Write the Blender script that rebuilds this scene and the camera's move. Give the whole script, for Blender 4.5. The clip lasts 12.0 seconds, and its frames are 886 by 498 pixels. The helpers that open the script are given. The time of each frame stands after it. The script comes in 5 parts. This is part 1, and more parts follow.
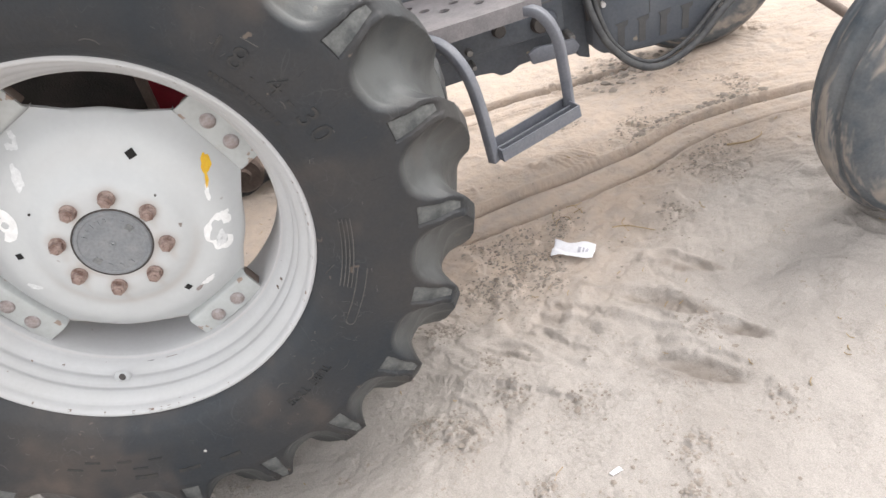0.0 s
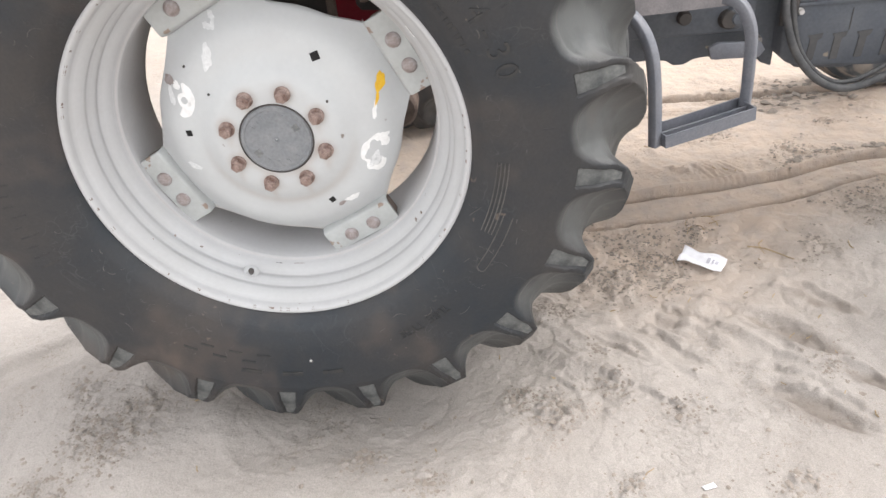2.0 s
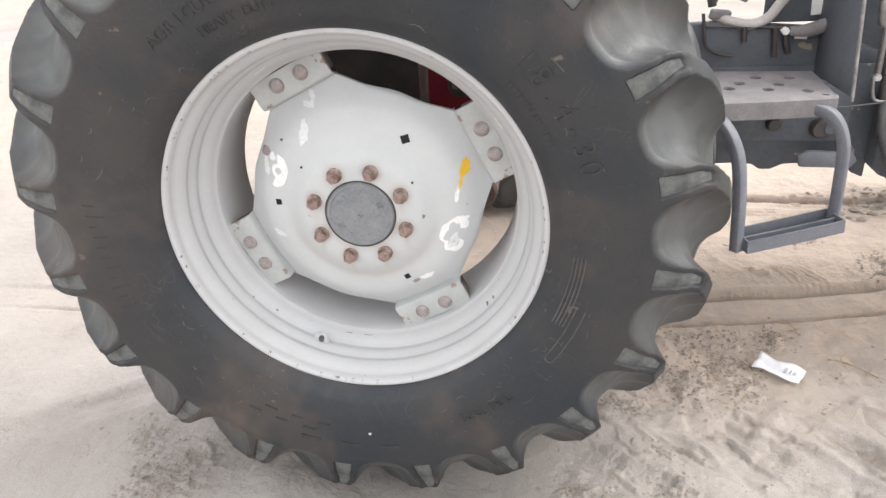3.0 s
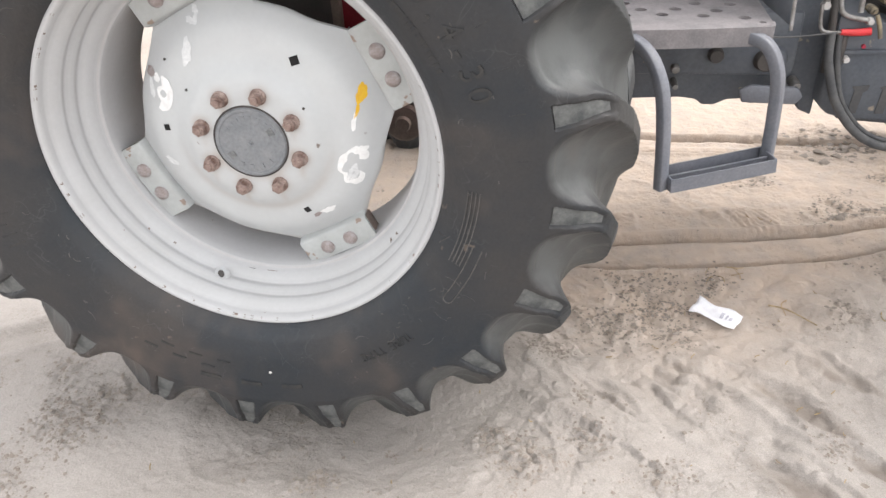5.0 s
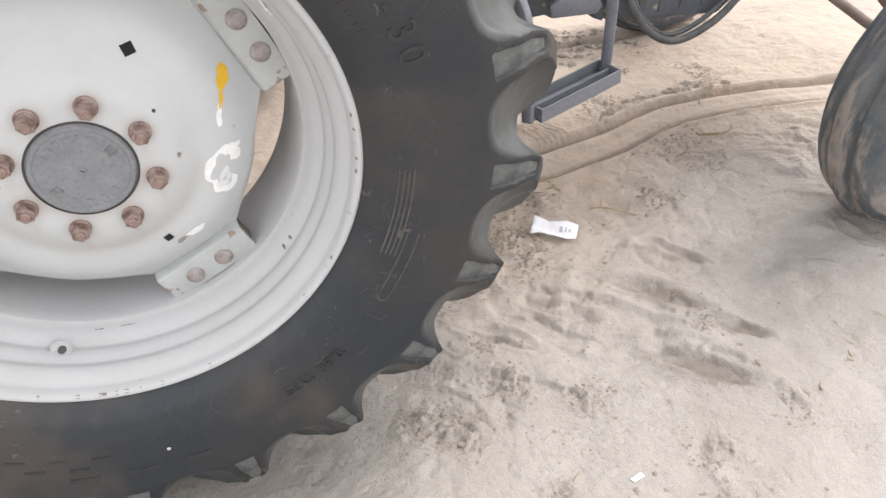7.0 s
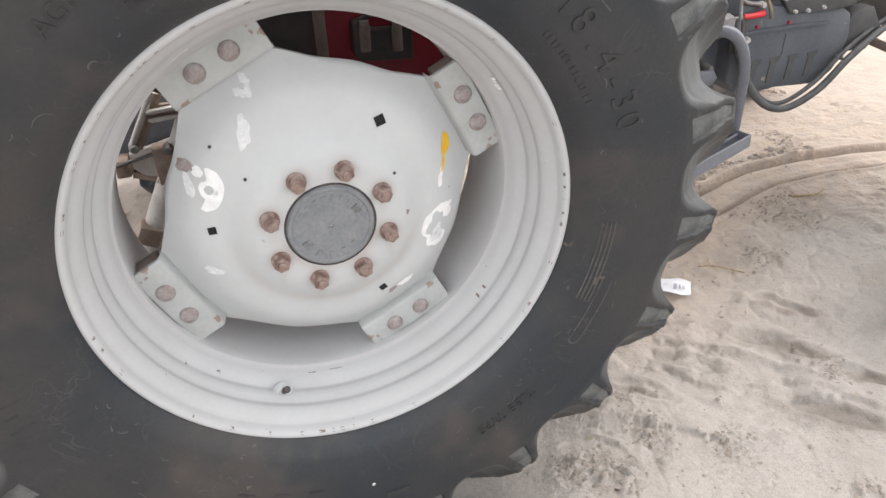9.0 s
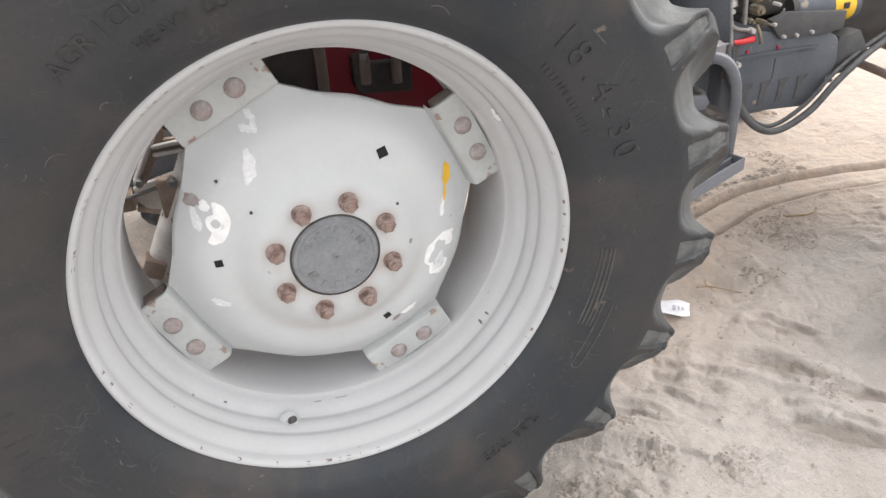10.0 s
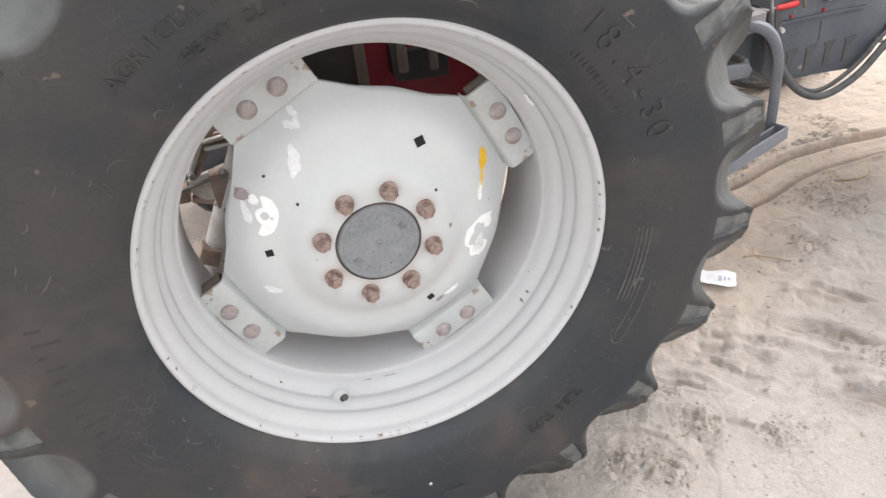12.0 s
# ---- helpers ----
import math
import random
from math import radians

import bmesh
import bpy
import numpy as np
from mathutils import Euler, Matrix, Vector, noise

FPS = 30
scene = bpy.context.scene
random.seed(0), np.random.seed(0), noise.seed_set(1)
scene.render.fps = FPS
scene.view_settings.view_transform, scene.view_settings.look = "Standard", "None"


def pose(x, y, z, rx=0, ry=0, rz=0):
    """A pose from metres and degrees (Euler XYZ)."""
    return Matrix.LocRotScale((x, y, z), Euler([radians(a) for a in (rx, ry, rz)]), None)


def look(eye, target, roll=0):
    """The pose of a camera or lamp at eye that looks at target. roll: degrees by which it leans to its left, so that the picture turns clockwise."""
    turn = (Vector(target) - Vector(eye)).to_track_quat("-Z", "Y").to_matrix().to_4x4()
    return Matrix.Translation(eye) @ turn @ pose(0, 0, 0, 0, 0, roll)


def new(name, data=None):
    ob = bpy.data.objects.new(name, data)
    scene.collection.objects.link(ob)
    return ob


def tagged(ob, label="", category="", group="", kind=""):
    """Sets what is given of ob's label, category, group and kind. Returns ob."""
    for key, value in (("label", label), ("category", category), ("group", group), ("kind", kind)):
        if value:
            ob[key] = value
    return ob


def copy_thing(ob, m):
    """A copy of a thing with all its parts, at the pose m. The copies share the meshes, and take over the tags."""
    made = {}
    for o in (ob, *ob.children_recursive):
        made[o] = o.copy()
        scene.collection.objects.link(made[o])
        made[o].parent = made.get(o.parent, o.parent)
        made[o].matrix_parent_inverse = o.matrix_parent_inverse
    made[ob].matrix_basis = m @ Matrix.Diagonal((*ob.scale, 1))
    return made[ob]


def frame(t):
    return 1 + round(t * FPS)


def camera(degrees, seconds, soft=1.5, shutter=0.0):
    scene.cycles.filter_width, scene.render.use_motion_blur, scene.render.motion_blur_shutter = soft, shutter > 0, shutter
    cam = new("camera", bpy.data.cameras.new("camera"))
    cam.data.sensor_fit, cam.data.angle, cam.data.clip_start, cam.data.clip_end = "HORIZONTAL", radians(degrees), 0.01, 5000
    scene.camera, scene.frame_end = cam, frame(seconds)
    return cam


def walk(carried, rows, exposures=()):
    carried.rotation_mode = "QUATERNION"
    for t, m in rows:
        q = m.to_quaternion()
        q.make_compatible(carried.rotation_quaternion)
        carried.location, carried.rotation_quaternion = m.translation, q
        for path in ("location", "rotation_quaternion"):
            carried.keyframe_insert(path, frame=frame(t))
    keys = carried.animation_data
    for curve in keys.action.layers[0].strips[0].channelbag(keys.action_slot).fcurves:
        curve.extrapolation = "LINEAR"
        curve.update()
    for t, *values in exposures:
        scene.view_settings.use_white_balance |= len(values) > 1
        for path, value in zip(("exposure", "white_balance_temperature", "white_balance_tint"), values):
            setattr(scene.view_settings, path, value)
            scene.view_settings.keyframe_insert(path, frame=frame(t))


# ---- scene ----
cam = camera(62.7, 12.0)
PATH = [
    (0, (0.525, -1.342, 1.425), (0.664, 0.305, 0.298), -14.5),
    (0.5, (0.45, -1.337, 1.395), (0.476, 0.265, 0.197), -12.8),
    (1, (0.429, -1.333, 1.378), (0.348, 0.225, 0.125), -11.1),
    (1.5, (0.416, -1.349, 1.388), (0.377, 0.292, 0.245), -6.6),
    (2, (0.394, -1.356, 1.37), (0.301, 0.301, 0.254), -5.9),
    (2.5, (0.38, -1.353, 1.39), (0.236, 0.415, 0.464), -4.2),
    (3, (0.381, -1.352, 1.404), (0.114, 0.393, 0.463), -3.5),
    (3.2, (0.381, -1.315, 1.388), (0.198, 0.329, 0.263), -0.5),
    (4.8, (0.593, -1.25, 1.343), (0.294, 0.325, 0.147), -2.3),
    (5, (0.578, -1.254, 1.343), (0.313, 0.405, 0.258), -2.6),
    (5.5, (0.468, -1.243, 1.289), (0.624, 0.372, 0.119), -2.5),
    (6, (0.398, -1.198, 1.282), (0.762, 0.307, 0.016), -4.1),
    (6.5, (0.304, -1.052, 1.289), (0.811, 0.413, 0.026), -2.0),
    (6.7, (0.257, -1.018, 1.298), (0.787, 0.444, 0.04), -0.6),
    (8.3, (-0.094, -1.035, 1.35), (0.491, 0.538, 0.262), -1.8),
    (8.5, (-0.107, -1.037, 1.347), (0.493, 0.532, 0.261), -0.5),
    (9, (-0.15, -1.037, 1.36), (0.375, 0.565, 0.284), -2.3),
    (9.5, (-0.174, -1.029, 1.372), (0.345, 0.581, 0.306), -2.1),
    (10, (-0.164, -1.045, 1.378), (0.384, 0.585, 0.356), -3.1),
    (10.5, (-0.164, -1.059, 1.398), (0.312, 0.593, 0.376), -4.6),
    (11, (-0.167, -1.065, 1.401), (0.281, 0.596, 0.381), -6.1),
    (11.5, (-0.15, -1.063, 1.412), (0.334, 0.599, 0.409), -6.9),
    (12, (-0.152, -1.077, 1.419), (0.247, 0.559, 0.34), -7.4),
]
EXPOSURE = [(0.0, 1.58), (3.0, 1.62), (6.0, 1.60), (8.5, 1.47), (10.0, 1.51), (11.0, 1.56), (12.0, 1.63)]
walk(cam, [(t, look(eye, target, roll)) for t, eye, target, roll in PATH], EXPOSURE)

# ---- light ----
SUN_ELEV, SUN_AZ = 55.0, 74.0         # height of the sun, and its bearing from +y towards +x
world = bpy.data.worlds.new("sky")
world.use_nodes = True
scene.world = world
wn = world.node_tree.nodes
sky = wn.new("ShaderNodeTexSky")
sky.sky_type = "NISHITA"
sky.sun_disc = False
sky.sun_elevation = radians(SUN_ELEV)
sky.sun_rotation = radians(SUN_AZ)
sky.dust_density = 4.0
sky.air_density = 1.0
haze = wn.new("ShaderNodeHueSaturation")      # a hazy, whitish sky
haze.inputs["Saturation"].default_value = 0.33
world.node_tree.links.new(sky.outputs[0], haze.inputs["Color"])
veil = wn.new("ShaderNodeMixRGB")             # the even veil of thin cloud
veil.inputs["Fac"].default_value = 0.62
veil.inputs["Color2"].default_value = (5.35, 5.2, 5.1, 1)
world.node_tree.links.new(haze.outputs[0], veil.inputs["Color1"])
world.node_tree.links.new(veil.outputs[0], wn["Background"].inputs[0])
wn["Background"].inputs[1].default_value = 0.15
sun = new("sun", bpy.data.lights.new("sun", "SUN"))
sun.data.energy, sun.data.angle, sun.data.color = 0.70, radians(30), (1.0, 0.96, 0.91)
e, a = radians(SUN_ELEV), radians(SUN_AZ)
sun_from = Vector((math.sin(a) * math.cos(e), math.cos(a) * math.cos(e), math.sin(e)))
sun.matrix_world = look(sun_from * 30, (0, 0, 0))


# ---- materials ----
def material(name, colour, colour2=None, rough=0.6, metal=0.0, scale=12.0, bump=0.15, fine=220.0, spread=(0.35, 0.65),
             speck=None, speck_scale=60.0, speck_at=0.68, random_tint=0.0, bump_size=0.004, rough2=None, grain_amount=0.25):
    """A surface in two colours by broad noise, with fine relief, and specks or chips of a third colour."""
    m = bpy.data.materials.new(name)
    m.use_nodes = True
    nodes, link = m.node_tree.nodes, m.node_tree.links.new
    bsdf = nodes["Principled BSDF"]
    co = nodes.new("ShaderNodeTexCoord")
    n1 = nodes.new("ShaderNodeTexNoise")
    n1.inputs["Scale"].default_value, n1.inputs["Detail"].default_value, n1.inputs["Roughness"].default_value = scale, 6, 0.62
    link(co.outputs["Object"], n1.inputs["Vector"])
    ramp = nodes.new("ShaderNodeValToRGB")
    ramp.color_ramp.elements[0].position, ramp.color_ramp.elements[1].position = spread
    ramp.color_ramp.elements[0].color = (*colour, 1)
    ramp.color_ramp.elements[1].color = (*(colour2 or [c * 0.8 for c in colour]), 1)
    link(n1.outputs["Fac"], ramp.inputs["Fac"])
    out = ramp.outputs["Color"]
    n2 = nodes.new("ShaderNodeTexNoise")
    n2.inputs["Scale"].default_value, n2.inputs["Detail"].default_value = fine, 4
    link(co.outputs["Object"], n2.inputs["Vector"])
    if speck:
        n3 = nodes.new("ShaderNodeTexNoise")
        n3.inputs["Scale"].default_value, n3.inputs["Detail"].default_value = speck_scale, 5
        link(co.outputs["Object"], n3.inputs["Vector"])
        r3 = nodes.new("ShaderNodeValToRGB")
        r3.color_ramp.elements[0].position, r3.color_ramp.elements[1].position = speck_at, speck_at + 0.03
        link(n3.outputs["Fac"], r3.inputs["Fac"])
        mix = nodes.new("ShaderNodeMixRGB")
        mix.inputs["Color2"].default_value = (*speck, 1)
        link(r3.outputs["Color"], mix.inputs["Fac"])
        link(out, mix.inputs["Color1"])
        out = mix.outputs["Color"]
    grain = nodes.new("ShaderNodeMixRGB")
    grain.blend_type = "OVERLAY"
    grain.inputs["Fac"].default_value = grain_amount
    link(out, grain.inputs["Color1"])
    link(n2.outputs["Fac"], grain.inputs["Color2"])
    out = grain.outputs["Color"]
    if random_tint:
        info = nodes.new("ShaderNodeObjectInfo")
        ma = nodes.new("ShaderNodeMath")
        ma.operation = "MULTIPLY_ADD"
        ma.inputs[1].default_value, ma.inputs[2].default_value = 2 * random_tint, 1 - random_tint
        link(info.outputs["Random"], ma.inputs[0])
        hsv = nodes.new("ShaderNodeHueSaturation")
        link(ma.outputs[0], hsv.inputs["Value"])
        link(out, hsv.inputs["Color"])
        out = hsv.outputs["Color"]
    link(out, bsdf.inputs["Base Color"])
    rr = nodes.new("ShaderNodeMapRange")
    rr.inputs["To Min"].default_value, rr.inputs["To Max"].default_value = rough, rough2 or min(1.0, rough + 0.15)
    link(n1.outputs["Fac"], rr.inputs["Value"])
    link(rr.outputs["Result"], bsdf.inputs["Roughness"])
    bsdf.inputs["Metallic"].default_value = metal
    b = nodes.new("ShaderNodeBump")
    b.inputs["Strength"].default_value, b.inputs["Distance"].default_value = bump, bump_size
    add = nodes.new("ShaderNodeMath")
    link(n1.outputs["Fac"], add.inputs[0])
    link(n2.outputs["Fac"], add.inputs[1])
    link(add.outputs[0], b.inputs["Height"])
    link(b.outputs["Normal"], bsdf.inputs["Normal"])
    return m


def tinted(m, attribute, colour, amount=1.0):
    """Lays a colour over a material by a mesh value, broken up by noise: dust, mud, rust, darker sand, or painted
    sunlight.
    """
    nodes, link = m.node_tree.nodes, m.node_tree.links.new
    bsdf = nodes["Principled BSDF"]
    before = bsdf.inputs["Base Color"].links[0].from_socket
    at = nodes.new("ShaderNodeAttribute")
    at.attribute_name = attribute
    n = nodes.new("ShaderNodeTexNoise")
    n.inputs["Scale"].default_value, n.inputs["Detail"].default_value = 18, 7
    co = nodes.new("ShaderNodeTexCoord")
    link(co.outputs["Object"], n.inputs["Vector"])
    mr = nodes.new("ShaderNodeMapRange")
    mr.inputs["From Min"].default_value, mr.inputs["From Max"].default_value = 0.25, 0.6
    mr.inputs["To Min"].default_value = 0.45
    link(n.outputs["Fac"], mr.inputs["Value"])
    mul = nodes.new("ShaderNodeMath")
    mul.operation = "MULTIPLY"
    link(at.outputs["Fac"], mul.inputs[0])
    link(mr.outputs["Result"], mul.inputs[1])
    mul2 = nodes.new("ShaderNodeMath")
    mul2.operation = "MULTIPLY"
    mul2.inputs[1].default_value = amount
    link(mul.outputs[0], mul2.inputs[0])
    mix = nodes.new("ShaderNodeMixRGB")
    mix.inputs["Color2"].default_value = (*colour, 1)
    link(mul2.outputs[0], mix.inputs["Fac"])
    link(before, mix.inputs["Color1"])
    link(mix.outputs["Color"], bsdf.inputs["Base Color"])
    return m


def sand_material():
    """Loose sand: pale and darker drifts, smooth trodden skin, and patches of small crumbs whose shade is painted dark.
    """
    m = material("sand", (0.348, 0.322, 0.301), (0.280, 0.255, 0.235), rough=0.9, scale=2.4, bump=0.12, fine=330, spread=(0.3, 0.7), bump_size=0.003, grain_amount=0.36)
    nodes, link = m.node_tree.nodes, m.node_tree.links.new
    bsdf = nodes["Principled BSDF"]
    before, relief = bsdf.inputs["Base Color"].links[0].from_socket, bsdf.inputs["Normal"].links[0].from_node

    def noise(scale, detail, rough=0.6, lo=0.0, hi=1.0, distort=0.0):
        co = nodes.new("ShaderNodeTexCoord")
        n = nodes.new("ShaderNodeTexNoise")
        n.inputs["Scale"].default_value, n.inputs["Detail"].default_value = scale, detail
        n.inputs["Roughness"].default_value, n.inputs["Distortion"].default_value = rough, distort
        link(co.outputs["Object"], n.inputs["Vector"])
        r = nodes.new("ShaderNodeMapRange")
        r.inputs["From Min"].default_value, r.inputs["From Max"].default_value = lo, hi
        link(n.outputs["Fac"], r.inputs["Value"])
        return r.outputs["Result"]

    def times(a, b):
        k = nodes.new("ShaderNodeMath")
        k.operation = "MULTIPLY"
        link(a, k.inputs[0])
        link(b, k.inputs[1])
        return k.outputs[0]

    patch = noise(3.4, 5, 0.7, 0.49, 0.64)
    crumb = noise(70, 5, 0.7, 0.50, 0.66, 0.0)
    fleck = noise(95, 2, 0.5, 0.60, 0.66, 1.5)
    dark = times(patch, crumb)
    # crumbs and flecks get a darker colour in place of their small shadows
    mix = nodes.new("ShaderNodeMixRGB")
    mix.inputs["Color2"].default_value = (0.25, 0.208, 0.172, 1)
    half = nodes.new("ShaderNodeMath")
    half.operation = "MULTIPLY"
    half.inputs[1].default_value = 0.32
    link(dark, half.inputs[0])
    link(half.outputs[0], mix.inputs["Fac"])
    link(before, mix.inputs["Color1"])
    mix2 = nodes.new("ShaderNodeMixRGB")
    mix2.inputs["Color2"].default_value = (0.235, 0.195, 0.163, 1)
    few = noise(5.2, 3, 0.6, 0.50, 0.66)
    link(times(few, fleck), mix2.inputs["Fac"])
    link(mix.outputs["Color"], mix2.inputs["Color1"])
    link(mix2.outputs["Color"], bsdf.inputs["Base Color"])
    b = nodes.new("ShaderNodeBump")
    b.inputs["Strength"].default_value, b.inputs["Distance"].default_value = 0.50, 0.007
    link(dark, b.inputs["Height"])
    link(relief.outputs["Normal"], b.inputs["Normal"])
    soft = nodes.new("ShaderNodeBump")
    soft.inputs["Strength"].default_value, soft.inputs["Distance"].default_value = 0.55, 0.030
    link(noise(17, 5, 0.6), soft.inputs["Height"])
    link(b.outputs["Normal"], soft.inputs["Normal"])
    link(soft.outputs["Normal"], bsdf.inputs["Normal"])
    return m


def scratched(m, colour, amount=0.5, scale=5.0):
    """Fine pale hairlines, here and there, over a material."""
    nodes, link = m.node_tree.nodes, m.node_tree.links.new
    bsdf = nodes["Principled BSDF"]
    before = bsdf.inputs["Base Color"].links[0].from_socket
    co = nodes.new("ShaderNodeTexCoord")
    total = None
    for k, sc in enumerate((scale, scale * 2.3)):
        n = nodes.new("ShaderNodeTexNoise")
        n.inputs["Scale"].default_value, n.inputs["Detail"].default_value, n.inputs["Distortion"].default_value = sc, 3, 0.6
        link(co.outputs["Object"], n.inputs["Vector"])
        d = nodes.new("ShaderNodeMath")
        d.operation = "SUBTRACT"
        d.inputs[1].default_value = 0.5 + 0.02 * k
        link(n.outputs["Fac"], d.inputs[0])
        ab = nodes.new("ShaderNodeMath")
        ab.operation = "ABSOLUTE"
        link(d.outputs[0], ab.inputs[0])
        mr = nodes.new("ShaderNodeMapRange")
        mr.inputs["From Min"].default_value, mr.inputs["From Max"].default_value = 0.0, 0.006
        mr.inputs["To Min"].default_value, mr.inputs["To Max"].default_value = 1.0, 0.0
        link(ab.outputs[0], mr.inputs["Value"])
        if total is None:
            total = mr.outputs["Result"]
        else:
            mx = nodes.new("ShaderNodeMath")
            mx.operation = "MAXIMUM"
            link(total, mx.inputs[0])
            link(mr.outputs["Result"], mx.inputs[1])
            total = mx.outputs[0]
    where = nodes.new("ShaderNodeTexNoise")
    where.inputs["Scale"].default_value, where.inputs["Detail"].default_value = scale * 1.3, 4
    link(co.outputs["Object"], where.inputs["Vector"])
    wr = nodes.new("ShaderNodeMapRange")
    wr.inputs["From Min"].default_value, wr.inputs["From Max"].default_value, wr.inputs["To Max"].default_value = 0.47, 0.68, amount
    link(where.outputs["Fac"], wr.inputs["Value"])
    k = nodes.new("ShaderNodeMath")
    k.operation = "MULTIPLY"
    link(total, k.inputs[0])
    link(wr.outputs["Result"], k.inputs[1])
    mix = nodes.new("ShaderNodeMixRGB")
    mix.inputs["Color2"].default_value = (*colour, 1)
    link(k.outputs[0], mix.inputs["Fac"])
    link(before, mix.inputs["Color1"])
    link(mix.outputs["Color"], bsdf.inputs["Base Color"])
    return m


SAND = tinted(tinted(sand_material(), "dark_tone", (0.165, 0.140, 0.121), 0.95), "sunlit_warm", (0.462, 0.372, 0.302), 0.95)
# same sand, darkened in colour to stand in for the clods' shaded sides
CLOD = material("shade_toned_clod", (0.285, 0.25, 0.22), (0.20, 0.17, 0.145), rough=0.95, scale=30, bump=0.4)
RUBBER = tinted(material("rubber", (0.012, 0.018, 0.025), (0.038, 0.035, 0.034), rough=0.46, scale=3.4, bump=0.20, fine=160, grain_amount=0.22, spread=(0.35, 0.66),
                speck=(0.11, 0.09, 0.075), speck_scale=26, speck_at=0.70), "dust", (0.108, 0.114, 0.114), 0.85)
tinted(RUBBER, "mud", (0.098, 0.076, 0.064), 0.75)
WORNRIB = material("worn_rib", (0.055, 0.055, 0.053), (0.105, 0.10, 0.095), rough=0.6, scale=40, bump=0.15)
scratched(RUBBER, (0.105, 0.105, 0.105), 0.36, 9.0)
LETTER = material("moulded_rubber", (0.018, 0.021, 0.025), (0.042, 0.040, 0.038), rough=0.6, scale=40, bump=0.15)
FACET = material("worn_rubber", (0.050, 0.056, 0.058), (0.165, 0.17, 0.168), rough=0.5, scale=26, bump=0.1, fine=200)
SILVER = material("silver_paint", (0.52, 0.54, 0.55), (0.485, 0.50, 0.51), rough=0.46, scale=5, bump=0.04, fine=90, grain_amount=0.04,
                  speck=(0.20, 0.17, 0.15), speck_scale=34, speck_at=0.745)
tinted(SILVER, "rust", (0.36, 0.285, 0.235), 0.62)
PADPAINT = material("pad_paint", (0.425, 0.445, 0.445), (0.375, 0.388, 0.385), rough=0.5, scale=18, bump=0.08, fine=120, grain_amount=0.08, spread=(0.4, 0.62),
                    speck=(0.26, 0.20, 0.165), speck_scale=38, speck_at=0.665)
RIMPAINT = material("rim_paint", (0.48, 0.488, 0.50), (0.45, 0.455, 0.46), rough=0.58, scale=6, bump=0.05, fine=120, grain_amount=0.05,
                    speck=(0.24, 0.18, 0.15), speck_scale=42, speck_at=0.735)
tinted(RIMPAINT, "rust", (0.30, 0.225, 0.19), 0.75)
RUSTY = material("rusty_steel", (0.125, 0.066, 0.050), (0.43, 0.34, 0.305), rough=0.55, metal=0.2, scale=42, bump=0.4, fine=300)
BOLT = material("painted_bolt", (0.25, 0.20, 0.19), (0.37, 0.345, 0.345), rough=0.5, metal=0.1, scale=50, bump=0.2)
CASTCAP = material("cast_cap", (0.195, 0.208, 0.225), (0.25, 0.26, 0.272), rough=0.55, metal=0.2, scale=24, bump=0.35, fine=150)
CAPMARK = material("worn_cap_mark", (0.105, 0.112, 0.12), (0.24, 0.245, 0.25), rough=0.5, metal=0.2, scale=70, bump=0.35)
WHITE = material("white_paint", (0.86, 0.87, 0.87), (0.76, 0.765, 0.765), rough=0.6, scale=60, bump=0.1)
YELLOW = material("yellow_paint", (0.80, 0.50, 0.03), (0.72, 0.42, 0.03), rough=0.55, scale=40, bump=0.1)
GREY = material("grey_paint", (0.068, 0.077, 0.094), (0.105, 0.113, 0.126), rough=0.55, scale=7, bump=0.2, fine=120,
                speck=(0.26, 0.22, 0.18), speck_scale=22, speck_at=0.69)
STEPGREY = material("step_paint", (0.125, 0.134, 0.158), (0.165, 0.170, 0.190), rough=0.45, scale=14, bump=0.12, fine=160,
                    speck=(0.32, 0.28, 0.25), speck_scale=30, speck_at=0.72)
PLATE = material("dusty_plate", (0.235, 0.218, 0.222), (0.165, 0.157, 0.163), rough=0.8, scale=14, bump=0.2)
HOLE = material("unlit_hole", (0.010, 0.010, 0.011), (0.016, 0.015, 0.015), rough=0.9, scale=30, bump=0.1)
DARK = material("oily_black", (0.035, 0.033, 0.032), (0.07, 0.06, 0.055), rough=0.5, scale=12, bump=0.3)
BROWNISH = material("dirty_iron", (0.15, 0.118, 0.10), (0.235, 0.185, 0.16), rough=0.7, scale=16, bump=0.4)
HOSE = material("hose_rubber", (0.045, 0.047, 0.052), (0.09, 0.09, 0.09), rough=0.6, scale=30, bump=0.2)
PIPE = material("steel_pipe", (0.28, 0.275, 0.27), (0.17, 0.155, 0.145), rough=0.4, metal=0.5, scale=40, bump=0.2)
PLUGRED = material("dull_red_plug", (0.36, 0.02, 0.05), (0.25, 0.02, 0.04), rough=0.5, scale=40)
FAINT = material("worn_white_paint", (0.74, 0.755, 0.765), (0.60, 0.615, 0.625), rough=0.55, scale=90, bump=0.1)
RED = material("red_paint", (0.26, 0.010, 0.026), (0.19, 0.008, 0.020), rough=0.35, scale=6, bump=0.05)
REDPLASTIC = material("red_plastic", (0.65, 0.03, 0.04), (0.5, 0.03, 0.03), rough=0.45, scale=30, bump=0.05)
PAPER = material("paper", (0.80, 0.80, 0.84), (0.72, 0.71, 0.74), rough=0.8, scale=30, bump=0.2)
PRINT = material("grey_print", (0.42, 0.42, 0.48), (0.5, 0.5, 0.55), rough=0.8, scale=60)
FRONTRUBBER = material("muddy_rubber", (0.045, 0.058, 0.072), (0.12, 0.125, 0.13), rough=0.65, scale=7, bump=0.4, fine=120)
